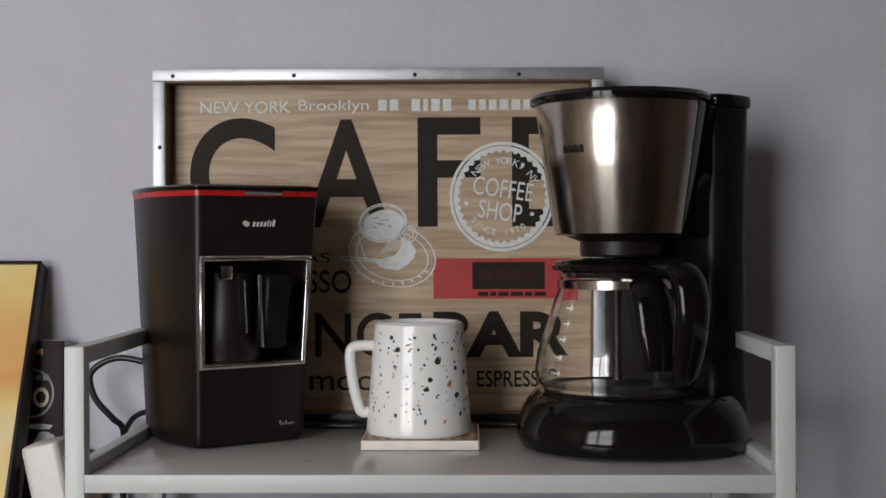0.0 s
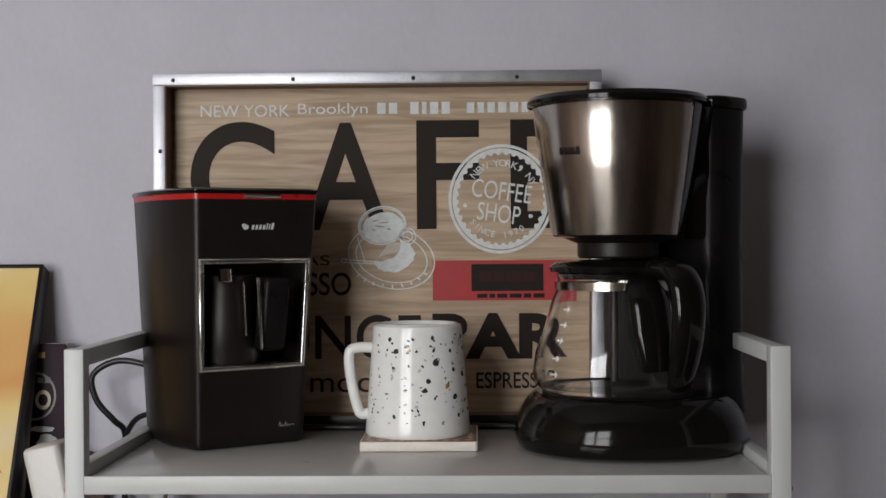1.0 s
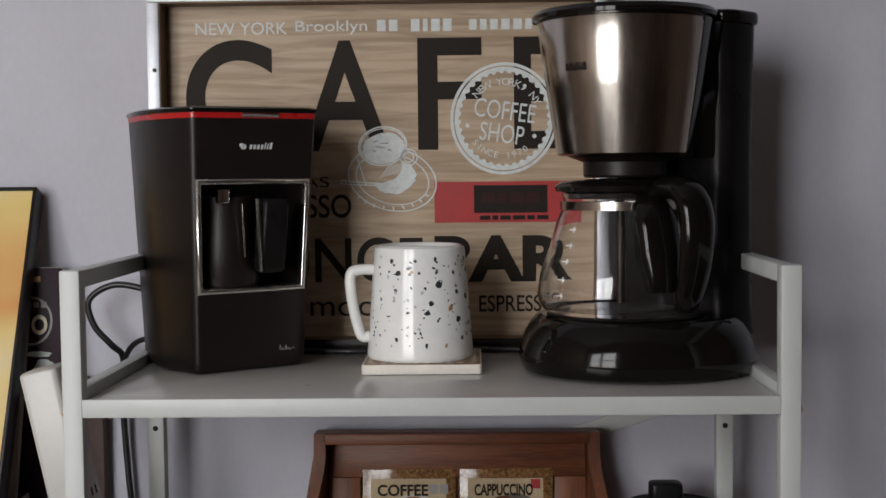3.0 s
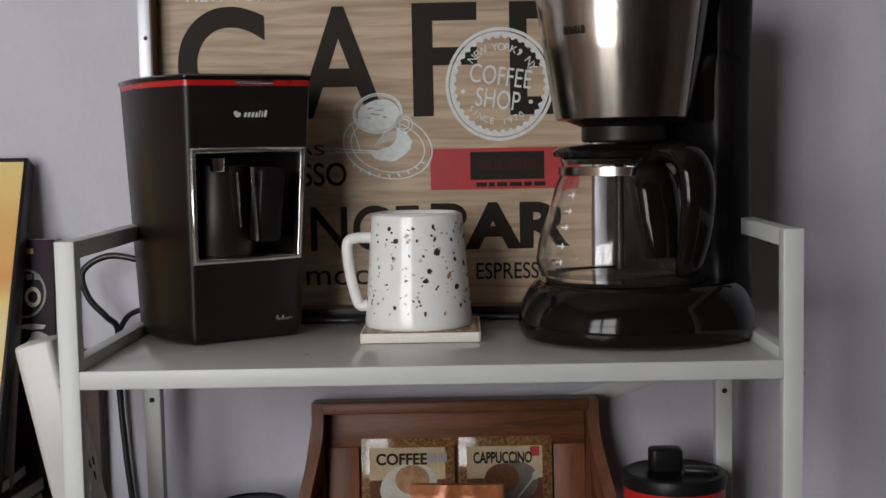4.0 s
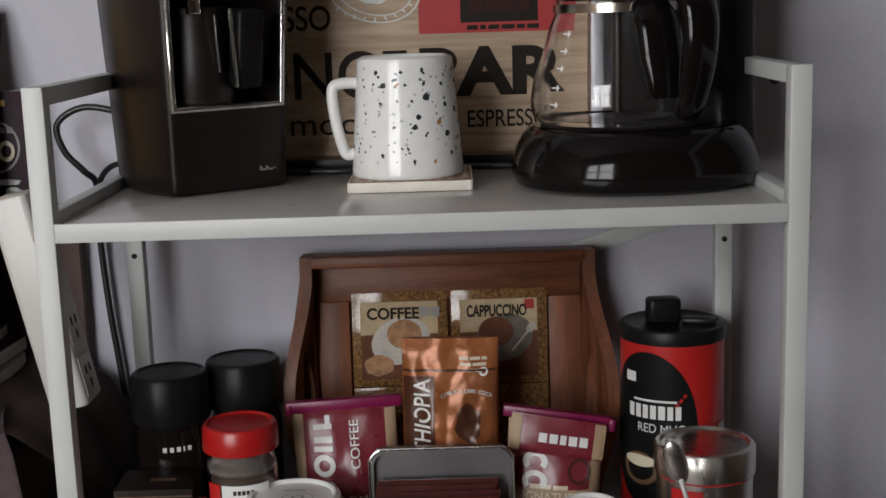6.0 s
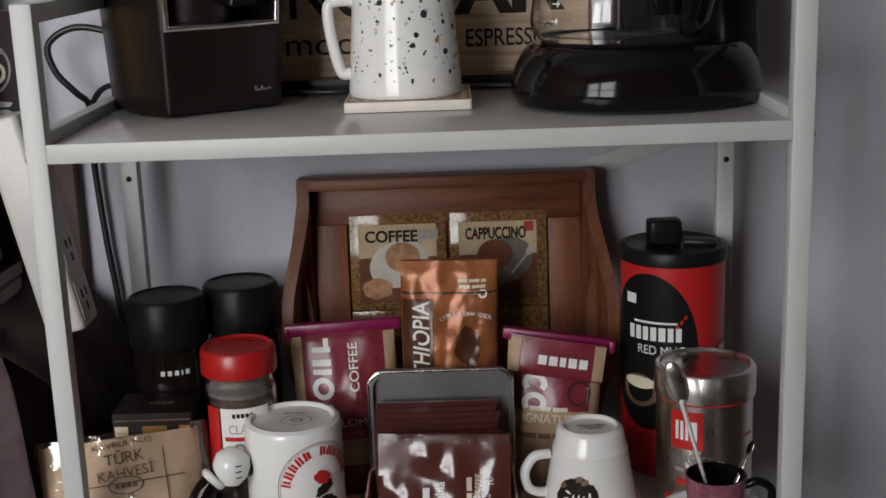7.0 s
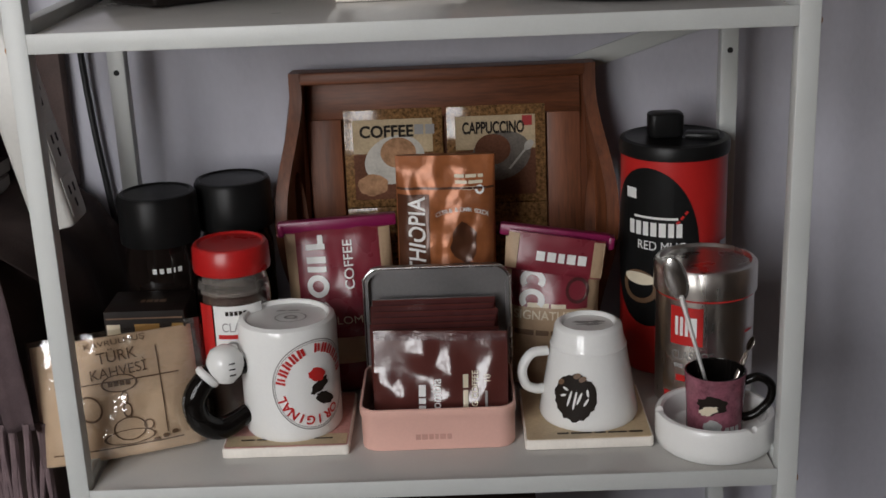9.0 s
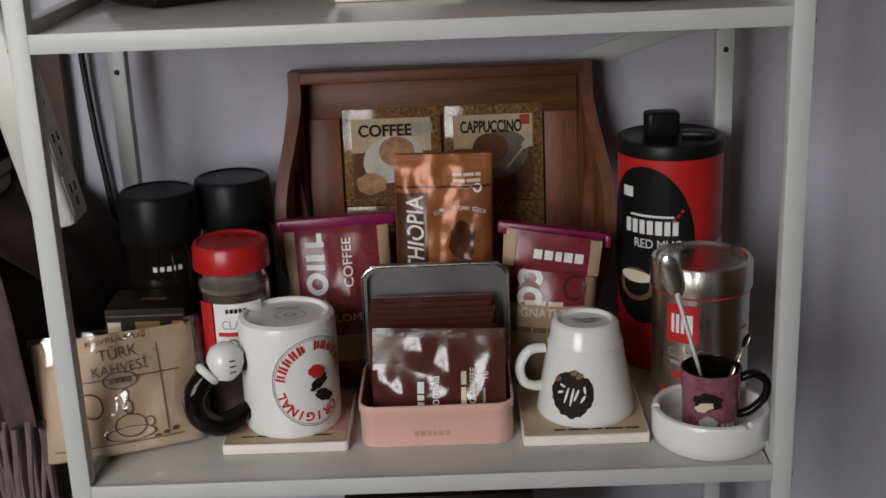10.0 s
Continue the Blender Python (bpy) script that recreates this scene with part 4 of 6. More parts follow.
wooden_sign()
turkish_coffee_maker()
power_cable()
drip_coffee_maker()
top_coaster = square_coaster("coaster", -0.0115, 0.186, TOP, 0.11, COASTER_TOP, "square brown patterned coaster with a cream edge")
for k in range(10):
    for side in range(4):
        part("printed_square", moved(bars((0.0058,), 0.0058), Matrix.Rotation(radians(90 * side), 4, "Z") @ pose(-0.0450 + 0.0100 * k, -0.0480, 0.0097, -90, 0, 0) @ Matrix.Rotation(radians(45), 4, "Y")), INK_CREAM, top_coaster)
speckled_mug()
tagged(part("crumb", moved(disc(0.004, 0.0012, 9, wobble=0.4, seed=3), pose(-0.108, 0.075, TOP + 0.0003, -90, 0, 25)), INK), "small dark fleck lying on the shelf", "crumb")



# ---- things on the lower shelf ----
def serving_tray():
    lean = 5
    s = thing("serving_tray", "dark walnut serving tray with tiled bottom, standing on edge", "tray", pose(0.0175, 0.300, LOW, -lean, 0, 0.6))
    w, h = 0.149, 0.2880
    t = 0.012
    part("bottom_board", box(-w + t, w - t, 0.002, 0.008, 0.004, h - 0.004), TRAY_WOOD, s)
    for z0, z1 in ((h - t, h), (0.0, t)):
        part("rim", box(-w + t - 0.004, w - t + 0.004, -0.034, 0.008, z0, z1, 0.002), TRAY_WOOD, s)
    # inner border boards
    part("border_board", box(-w + t, w - t, -0.004, 0.002, h - 0.050, h - t, 0.001), TRAY_WOOD, s)
    part("border_board", box(-w + t, w - t, -0.004, 0.002, t, 0.046, 0.001), TRAY_WOOD, s)
    for x0, x1 in ((-w + t, -0.1025), (0.1035, w - t)):
        part("border_board", box(x0, x1, -0.0045, 0.002, 0.046, h - 0.050, 0.001), TRAY_WOOD_V, s)
    # high curved handle sides with a grip slot
    for sx in (-1, 1):
        prof = []
        for i in range(41):
            v = i / 40
            z = h * v
            k = 0.5 - 0.5 * math.cos(2 * math.pi * min(1, max(0, (v - 0.08) / 0.84)))
            prof.append((z, -0.034 - 0.030 * k ** 0.8))
        pts = [(y, z) for z, y in prof] + [(0.008, h), (0.008, 0)]
        bm = loft([[(sx * (w - t + 0.62 * max(0, -y - 0.034)), y, z) for y, z in pts], [(sx * (w + 0.62 * max(0, -y - 0.034)), y, z) for y, z in pts]])
        slot = loft([[(x, -0.032 + 0.011 * math.cos(2 * math.pi * i / 24), h * 0.50 + 0.048 * math.sin(2 * math.pi * i / 24)) for i in range(24)] for x in (sx * (w - t - 0.02), sx * (w + 0.05))])
        part("handle_side", cut(bm, slot), TRAY_WOOD_V, s, "curved side with a grip slot", at=Matrix.Translation((0, 0, 0)))
    # glazed tiles, two by two
    for row, z0 in ((0, 0.1475), (1, 0.0475)):
        for col, x0 in ((0, -0.1005), (1, 0.0025)):
            y = -0.0045
            tl = part("tile", box(x0, x0 + 0.0995, y, 0.0018, z0, z0 + 0.0995, 0.001), TILE_GOLD, s, "glazed picture tile with a gold mottled border")
            cx, cz = x0 + 0.05, z0 + 0.05
            q = y - 0.0004
            if row:
                continue
            part("print_field", put(bars((0.080,), 0.034), cx - 0.001, q, cz + 0.022), TILE_CREAM, tl)
            part("print_field", put(bars((0.080,), 0.046), cx - 0.001, q, cz - 0.019), TILE_BROWN, tl)
            part("saucer_print", put(disc(0.031, 0.024, 32), cx + (0.0 if col == 0 else 0.004), q - 0.0004, cz - 0.002, roll=20), TILE_PALE if col == 0 else mat("grey_tile_print", (0.16, 0.14, 0.12), 0.16, var=0.5, scale=60), tl)
            part("cup_print", put(disc(0.018, 0.0155, 28), cx + (0.004 if col == 0 else -0.004), q - 0.0008, cz + 0.005), TILE_TAN if col == 0 else TILE_BROWN, tl)
            if col == 0:
                part("biscuit_print", put(disc(0.0155, 0.011, 24, wobble=0.06), cx - 0.023, q - 0.0008, cz - 0.027), TILE_TAN, tl)
            else:
                part("spoon_print", put(join(bars((0.03,), 0.002), put(disc(0.006, 0.004, 16), 0.016, 0, 0)), cx + 0.022, q - 0.0012, cz - 0.004, roll=50), TILE_PALE, tl)
                part("red_print", put(bars((0.010,), 0.010), cx + 0.031, q - 0.0006, cz + 0.033), RED_PAINT, tl)
            txt = "COFFEE" if col == 0 else "CAPPUCCINO"
            part("lettering", put(letters(txt, 0.0125, 0.054 if col == 0 else 0.062, 0.03), cx - 0.007 if col == 0 else cx - 0.003, q - 0.0010, cz + 0.027), INK, tl)
            if col == 0:
                part("printed_bar", put(bars((0.009, 0.009), 0.010), cx + 0.031, q - 0.0006, cz + 0.028), INK_GREY, tl)


def coffee_bag(x, y, yaw, roll, left):
    """A wine-red coffee bag, its rolled top shut with a magenta strip."""
    s = thing("coffee_bag", "wine-red and kraft coffee bag shut with a magenta strip" if left else "folded wine-red and kraft coffee bag shut with a magenta strip",
              "coffee bag", pose(x, y, LOW, -3, roll, yaw), "coffee bags")
    w, h = (0.100, 0.157) if left else (0.090, 0.141)
    bm, dep = pillow(w, h, 0.052, 28, 36, 0.0013, 3 if left else 8, top=0.12)
    part("bag", bm, COSTA if left else KRAFT, s, angle=70)
    if left:
        for x0 in (-w / 2 + 0.0055, w / 2 - 0.0055):
            part("side_band", drape(put(bars((0.0105,), h - 0.004), x0, 0, h / 2), dep), KRAFT, s, "kraft paper edge band")
        a = join(put(arc_ring(0.0105, 0.010, 0.52, 120, 420), -0.021, 0, 0.083), put(disc(0.0105, 0.0105, 28, 0.52), -0.021, 0, 0.106), put(bars((0.005, 0.006), 0.018, 0.003), -0.021, 0, 0.126, roll=90), put(bars((0.005,), 0.018), -0.021, 0, 0.142, roll=90), put(bars((0.012,), 0.005), -0.016, 0, 0.1465, roll=90))
        part("maker_mark", drape(a, dep, proud=0.001), INK_WHITE, s, "white maker's mark in plain bars")
        part("lettering", drape(put(letters("COFFEE", 0.009, 0.044, 0.01), 0.009, 0, 0.124, roll=90), dep, proud=0.001), INK_WHITE, s, "white upright lettering")
        part("lettering", drape(put(letters("COLOMBIA", 0.0075, 0.062), 0.006, 0, 0.073), dep, 12, proud=0.001), INK_CREAM, s)
        part("label_block", drape(put(bars((0.080,), 0.026), 0, 0, 0.043), dep, proud=0.001), KRAFT, s)
    else:
        part("print_field", drape(put(bars((0.072,), 0.056), -0.002, 0, 0.107), dep, proud=0.0008), COSTA, s, "wine-red printed field")
        part("maker_mark", drape(put(join(arc_ring(0.012, 0.010, 0.5, -40, 220), put(arc_ring(0.012, 0.010, 0.5, -40, 220), 0, 0, -0.018)), -0.018, 0, 0.1035), dep, proud=0.0015), INK_WHITE, s, "white maker's mark")
        part("printed_bar", drape(put(disc(0.011, 0.012, 20, 0.75), 0.024, 0, 0.096), dep, proud=0.0015), FOIL_DARK, s)
        part("lettering", drape(put(letters("SIGNATURE", 0.0085, 0.06, 0.01), -0.004, 0, 0.072), dep, 12, proud=0.001), INK_CREAM, s)
        part("printed_bar", drape(put(bars((0.020, 0.014), 0.004), -0.004, 0, 0.081), dep, proud=0.001), INK_CREAM, s)
        part("printed_bar", drape(put(bars((0.018, 0.012, 0.02), 0.005), -0.006, 0, 0.055), dep, proud=0.001), INK_BROWN, s)
        # the top folded forward
        fl, fd = pillow(0.090, 0.036, 0.014, 12, 6, 0.0008, 5, top=0.6)
        flap = part("folded_top", moved(fl, pose(0.0, -0.016, 0.1105, -8, 5, 0)), COSTA, s, "wine-red folded top", angle=70)
        for x0 in (-0.040, 0.040):
            part("side_band", moved(drape(put(bars((0.0105,), 0.033), x0, 0, 0.018), fd, proud=0.001), pose(0.0, -0.016, 0.1105, -8, 5, 0)), KRAFT, flap)
        part("maker_mark", moved(drape(put(bars((0.008, 0.008, 0.006, 0.008, 0.008), 0.009, 0.0022), 0.006, 0, 0.016), fd, proud=0.0015), pose(0.0, -0.016, 0.1105, -8, 5, 0)), INK_WHITE, flap)
    part("closing_strip", moved(join(box(-0.056 if left else -0.052, 0.056 if left else 0.052, -0.006, 0.006, -0.0055, 0.0055, 0.002), box(0.050, 0.056, -0.007, 0.007, -0.0085, 0.004, 0.002)), Matrix.Translation((0.001, 0, h + 0.004)) @ Matrix.Rotation(radians(0 if left else 4), 4, "Y") @ Matrix.Scale(-1 if left else 1, 4, (1, 0, 0))),
         MAGENTA, s, "magenta plastic closing strip")


def copper_pouch():
    s = thing("coffee_pouch", "copper-brown foil coffee pouch standing upright", "coffee pouch", pose(0.016, 0.206, LOW, -3, 0.5, -2))
    w, h = 0.0925, 0.2225
    bm, dep = pillow(w, h, 0.05, 36, 60, 0.0027, 12, top=0.10)
    part("bag", bm, COPPER_FILM, s, angle=70)
    part("dark_band", drape(put(bars((0.030,), 0.150), -0.030, 0, 0.112), dep), COPPER_DARK, s, "dark brown side band")
    part("heat_seal", drape(put(bars((w * 0.98,), 0.0022), 0, 0, h - 0.030), dep, proud=0.0012), COPPER_DARK, s)
    part("lettering", drape(put(letters("ETHIOPIA", 0.0165, 0.080, 0.012), -0.0270, 0, 0.1450, roll=90), dep, 14, proud=0.001), INK_WHITE, s, "white upright lettering")
    ar = arc_letters("CITRUS & DARK COCOA", 0.060, 0.0038, 90, 2.5)
    part("lettering", drape(put(ar, 0.0155, 0, 0.113), dep, 8, proud=0.001), INK_WHITE, s)
    part("drop_print", drape(put(disc(0.0125, 0.0185, 18, wobble=0.2, seed=4), 0.017, 0, 0.142, roll=-15), dep, proud=0.0008), COPPER_DARK, s)
    for i, ws in enumerate(((0.009, 0.010, 0.005), (0.011, 0.013), (0.014,))):
        part("printed_bar", drape(put(bars(ws, 0.003, 0.0014), 0.022, 0, 0.2035 - 0.0055 * i), dep, 4, proud=0.001), INK_CREAM, s)
    part("round_print", drape(put(disc(0.0042, 0.0042, 20, 0.5), 0.032, 0, 0.191), dep, 4, proud=0.001), INK_WHITE, s)


def big_coffee_can():
    s = thing("coffee_can", "tall red and black coffee can with a black lid", "coffee can", pose(0.236, 0.243, LOW))
    R, H = 0.0503, 0.217
    part("can", lathe([(0, 0.0004), (R - 0.002, 0.0004), (R, 0.003), (R, H), (0, H)], 64), RED_PRINT, s, "red printed can")
    part("disc_print", wrap(put(disc(0.050, 0.078, 48), 0, 0, 0.128), R, -37, 0.0008, 24), BLACK_LID, s, "round black print")
    part("maker_mark", wrap(put(join(bars((0.0062, 0.0058, 0.0056, 0.0060, 0.0066, 0.0054, 0.0054), 0.0135, 0.0022), put(bars((0.044,), 0.0022), 0.001, 0, 0.0112)), 0, 0, 0.1475), R, -30, 0.0014, 30), INK_WHITE, s, "white maker's mark in plain bars")
    part("printed_bar", wrap(put(bars((0.004, 0.004, 0.004), 0.0026), 0.027, 0, 0.160, roll=50), R, -30, 0.0014, 6), RED_PRINT, s)
    part("lettering", wrap(put(letters("RED MUG", 0.0088, 0.047), 0.002, 0, 0.1315), R, -24, 0.0014, 30), INK_WHITE, s, "white lettering")
    part("badge", wrap(put(bars((0.013,), 0.010), 0, 0, 0.180), R, -58, 0.0014, 6), INK_WHITE, s)
    part("cup_print", wrap(put(disc(0.021, 0.0165, 32, 0.72), 0, 0, 0.089), R, -46, 0.0014, 14), INK_BROWN, s)
    part("cup_print", wrap(put(disc(0.0185, 0.006, 32), 0, 0, 0.097), R, -46, 0.0018, 14), INK_CREAM, s)
    part("seam_patch", wrap(put(bars((0.016,), 0.022), 0, 0, 0.120), R, 58, 0.0012, 6), ALU, s)
    lid = part("lid", lathe([(R - 0.001, H - 0.004), (R + 0.0018, H - 0.004), (R + 0.0022, H + 0.004), (R + 0.0005, H + 0.0085), (R - 0.004, H + 0.0095), (R - 0.006, H + 0.0082), (0, H + 0.0082)], 64), BLACK_LID, s, "black plastic lid")
    part("lid_knob", prism(rrect(-0.0165, 0.0165, -0.011, 0.013, (0.006,) * 4, 5), H + 0.0082, H + 0.031, 0.003), BLACK_LID, lid, "raised black knob", at=Matrix.Translation((-0.008, 0.004, 0)))
    part("lid_tab", moved(box(-0.016, 0.016, -0.009, 0.009, 0, 0.006, 0.0025), pose(0.025, -0.006, H + 0.0075, 0, 0, -15)), BLACK_LID, lid)


def steel_can():
    s = thing("steel_coffee_can", "silver steel coffee can with a red printed label", "coffee can", pose(0.2505, 0.152, LOW))
    R, H = 0.0440, 0.1085
    part("can", lathe([(0, 0.0004), (R - 0.002, 0.0004), (R, 0.002), (R, H), (0, H)], 64), CAN_STEEL, s, "brushed tin-plate can")
    part("red_ring", lathe([(R, H - 0.0025), (R + 0.0006, H - 0.0022), (R + 0.0006, H - 0.0006), (R, H - 0.0003)], 64), RED_PRINT, s)
    part("lid", lathe([(R, H), (R + 0.0022, H), (R + 0.0024, H + 0.0015), (R + 0.0022, H + 0.023), (R + 0.0005, H + 0.0255), (R - 0.003, H + 0.0262), (R - 0.005, H + 0.0235), (0, H + 0.0235)], 64), CAN_STEEL, s, "steel screw lid")
    part("label_block", wrap(put(bars((0.031,), 0.036), 0, 0, 0.083), R, -32, 0.0006, 10), RED_PRINT, s, "red square label")
    part("maker_mark", wrap(put(bars((0.003, 0.003, 0.003, 0.006), 0.018, 0.0018), 0, 0, 0.083), R, -32, 0.0012, 10), INK_WHITE, s, "white maker's mark in plain bars")
    part("lettering", wrap(put(letters("CLASSICO", 0.0085, 0.040), 0.002, 0, 0.055), R, -26, 0.0006, 16), INK_GREY, s)
    part("printed_bar", wrap(put(bars((0.010, 0.008, 0.010), 0.004), 0.0, 0, 0.045), R, -26, 0.0006, 10), INK_GREY, s)
    part("printed_bar", wrap(put(bars((0.012, 0.010), 0.006), 0.0, 0, 0.033), R, -28, 0.0006, 10), RED_PRINT, s)
    part("label_block", wrap(put(bars((0.030,), 0.016), 0, 0, 0.009), R, -42, 0.0006, 10), RED_PRINT, s)
    part("printed_bar", wrap(put(bars((0.012,), 0.002), 0, 0, 0.075), R, 50, 0.0006, 6), RED_PRINT, s)


def coffee_jar(name, label, x, y, R, H, lid_h, body_mat, lid_mat, fill_mat, gap=0.020):
    s = thing(name, label, "coffee jar", pose(x, y, LOW), "coffee jars")
    jar = part("jar", lathe([(0, 0.0004), (R - 0.005, 0.0004), (R - 0.001, 0.005), (R - 0.001, H - lid_h - 0.018), (R - 0.004, H - lid_h - 0.006), (R - 0.004, H - lid_h + 0.004),
                       (R - 0.0065, H - lid_h + 0.004), (R - 0.0065, H - lid_h - 0.006), (R - 0.0035, H - lid_h - 0.019), (R - 0.0035, 0.006), (0, 0.004)], 48), body_mat, s, "glass jar")
    jar.visible_shadow = body_mat is not GLASS_SMOKE
    part("coffee", lathe([(0, 0.0045), (R - 0.005, 0.0065), (R - 0.005, H - lid_h - gap), (R - 0.008, H - lid_h - gap + 0.004), (0, H - lid_h - gap + 0.005)], 40), fill_mat, s, "dark instant coffee")
    bm = lathe([(R - 0.004, H - lid_h), (R + 0.0008, H - lid_h), (R + 0.0012, H - lid_h + 0.003), (R + 0.0006, H - 0.004), (R - 0.0015, H - 0.0006), (R - 0.004, H), (R - 0.006, H - 0.0018), (0, H - 0.0014)], 56)
    part("lid", bm, lid_mat, s)
    return s


def pink_tin():
    s = thing("pink_tin", "open pink tin with its lid up, full of sachets", "tin", pose(0.0055, 0.109, LOW))
    w, d, h = 0.0668, 0.052, 0.0385
    o = rrect(-w, w, -d, d, (0.015,) * 4, 8)
    i = rrect(-w + 0.0012, w - 0.0012, -d + 0.0012, d - 0.0012, (0.014,) * 4, 8)
    o2 = rrect(-w - 0.001, w + 0.001, -d - 0.001, d + 0.001, (0.0155,) * 4, 8)
    part("body", loft([[(x * 0.99, y * 0.99, 0.0) for x, y in o], [(x, y, 0.002) for x, y in o], [(x, y, h - 0.009) for x, y in o], [(x, y, h - 0.0075) for x, y in o2], [(x, y, h - 0.001) for x, y in o2],
                       [(x, y, h) for x, y in o], [(x, y, h) for x, y in i], [(x, y, 0.003) for x, y in i]]), PINK_TIN, s, "pink painted body")
    part("printed_bar", put(bars((0.004, 0.005, 0.004, 0.003, 0.005, 0.004), 0.005, 0.0012), -0.004, -d - 0.0004, 0.0125), mat("dull_pink_print", (0.55, 0.30, 0.25), 0.4), s)
    lz = 0.1075
    ol = [(x, z) for x, z in rrect(-w, w, 0, lz, (0.015,) * 4, 8)]
    il = [(x, z) for x, z in rrect(-w + 0.004, w - 0.004, 0.004, lz - 0.004, (0.012,) * 4, 8)]
    lid = loft([[(x, 0.006, z) for x, z in ol], [(x, -0.004, z) for x, z in ol], [(x * 0.99, -0.0055, z) for x, z in ol], [(x, -0.0055, z) for x, z in il], [(x, -0.004, z) for x, z in il], [(x, 0.003, z) for x, z in il]])
    ld = part("lid", moved(lid, pose(0.0015, d - 0.001, 0.0235, -3, 0, 0)), TIN_INNER, s, "raised bare-metal lid")
    part("rolled_edge", moved(tube([(x, -0.0052, z) for x, z in ol], 0.0014, 8, closed=True, steps=2), pose(0.0015, d - 0.001, 0.0235, -3, 0, 0)), STEEL_BRIGHT, ld, "bright rolled metal edge")
    return s


def sachet(x, y, z, tilt, w, h, printed, seed, yaw=0):
    s = thing("coffee_sachet", "glossy burgundy foil coffee sachet standing in the tin", "sachet", pose(x, y, z, -tilt, 0, yaw), "sachets in the tin")
    bm, dep = pillow(w, h, 0.007, 22, 18, 0.0016 if printed else 0.0011, seed, top=0.25)
    part("packet", bm, FOIL, s, angle=80)
    part("seam", drape(put(bars((w * 0.99,), 0.0065), 0, 0, h - 0.005), dep, proud=0.0006), FOIL_DARK, s)
    if printed:
        part("lettering", drape(put(letters("Colombia", 0.009, 0.042, 0.01), -0.004, 0, 0.030, roll=90), dep, proud=0.001), INK_WHITE, s, "white upright lettering")
        part("printed_bar", drape(put(bars((0.006, 0.009, 0.005, 0.010), 0.006, 0.0015), -0.016, 0, 0.028, roll=90), dep, proud=0.001), INK_WHITE, s)
        part("lettering", drape(put(letters("DRIP BAG COFFEE", 0.0055, 0.056, 0.01), 0.030, 0, 0.030, roll=90), dep, proud=0.001), INK_CREAM, s)
        part("printed_bar", drape(put(bars((0.012, 0.016, 0.012), 0.0045, 0.002), 0.022, 0, 0.033, roll=90), dep, proud=0.001), INK_CREAM, s)
        part("printed_bar", drape(put(bars((0.010, 0.014), 0.002, 0.0015), 0.040, 0, 0.028, roll=90), dep, proud=0.001), INK_GREY, s)
        part("lettering", drape(put(letters("10", 0.0055), 0.041, 0, 0.052, roll=90), dep, proud=0.001), INK_CREAM, s)


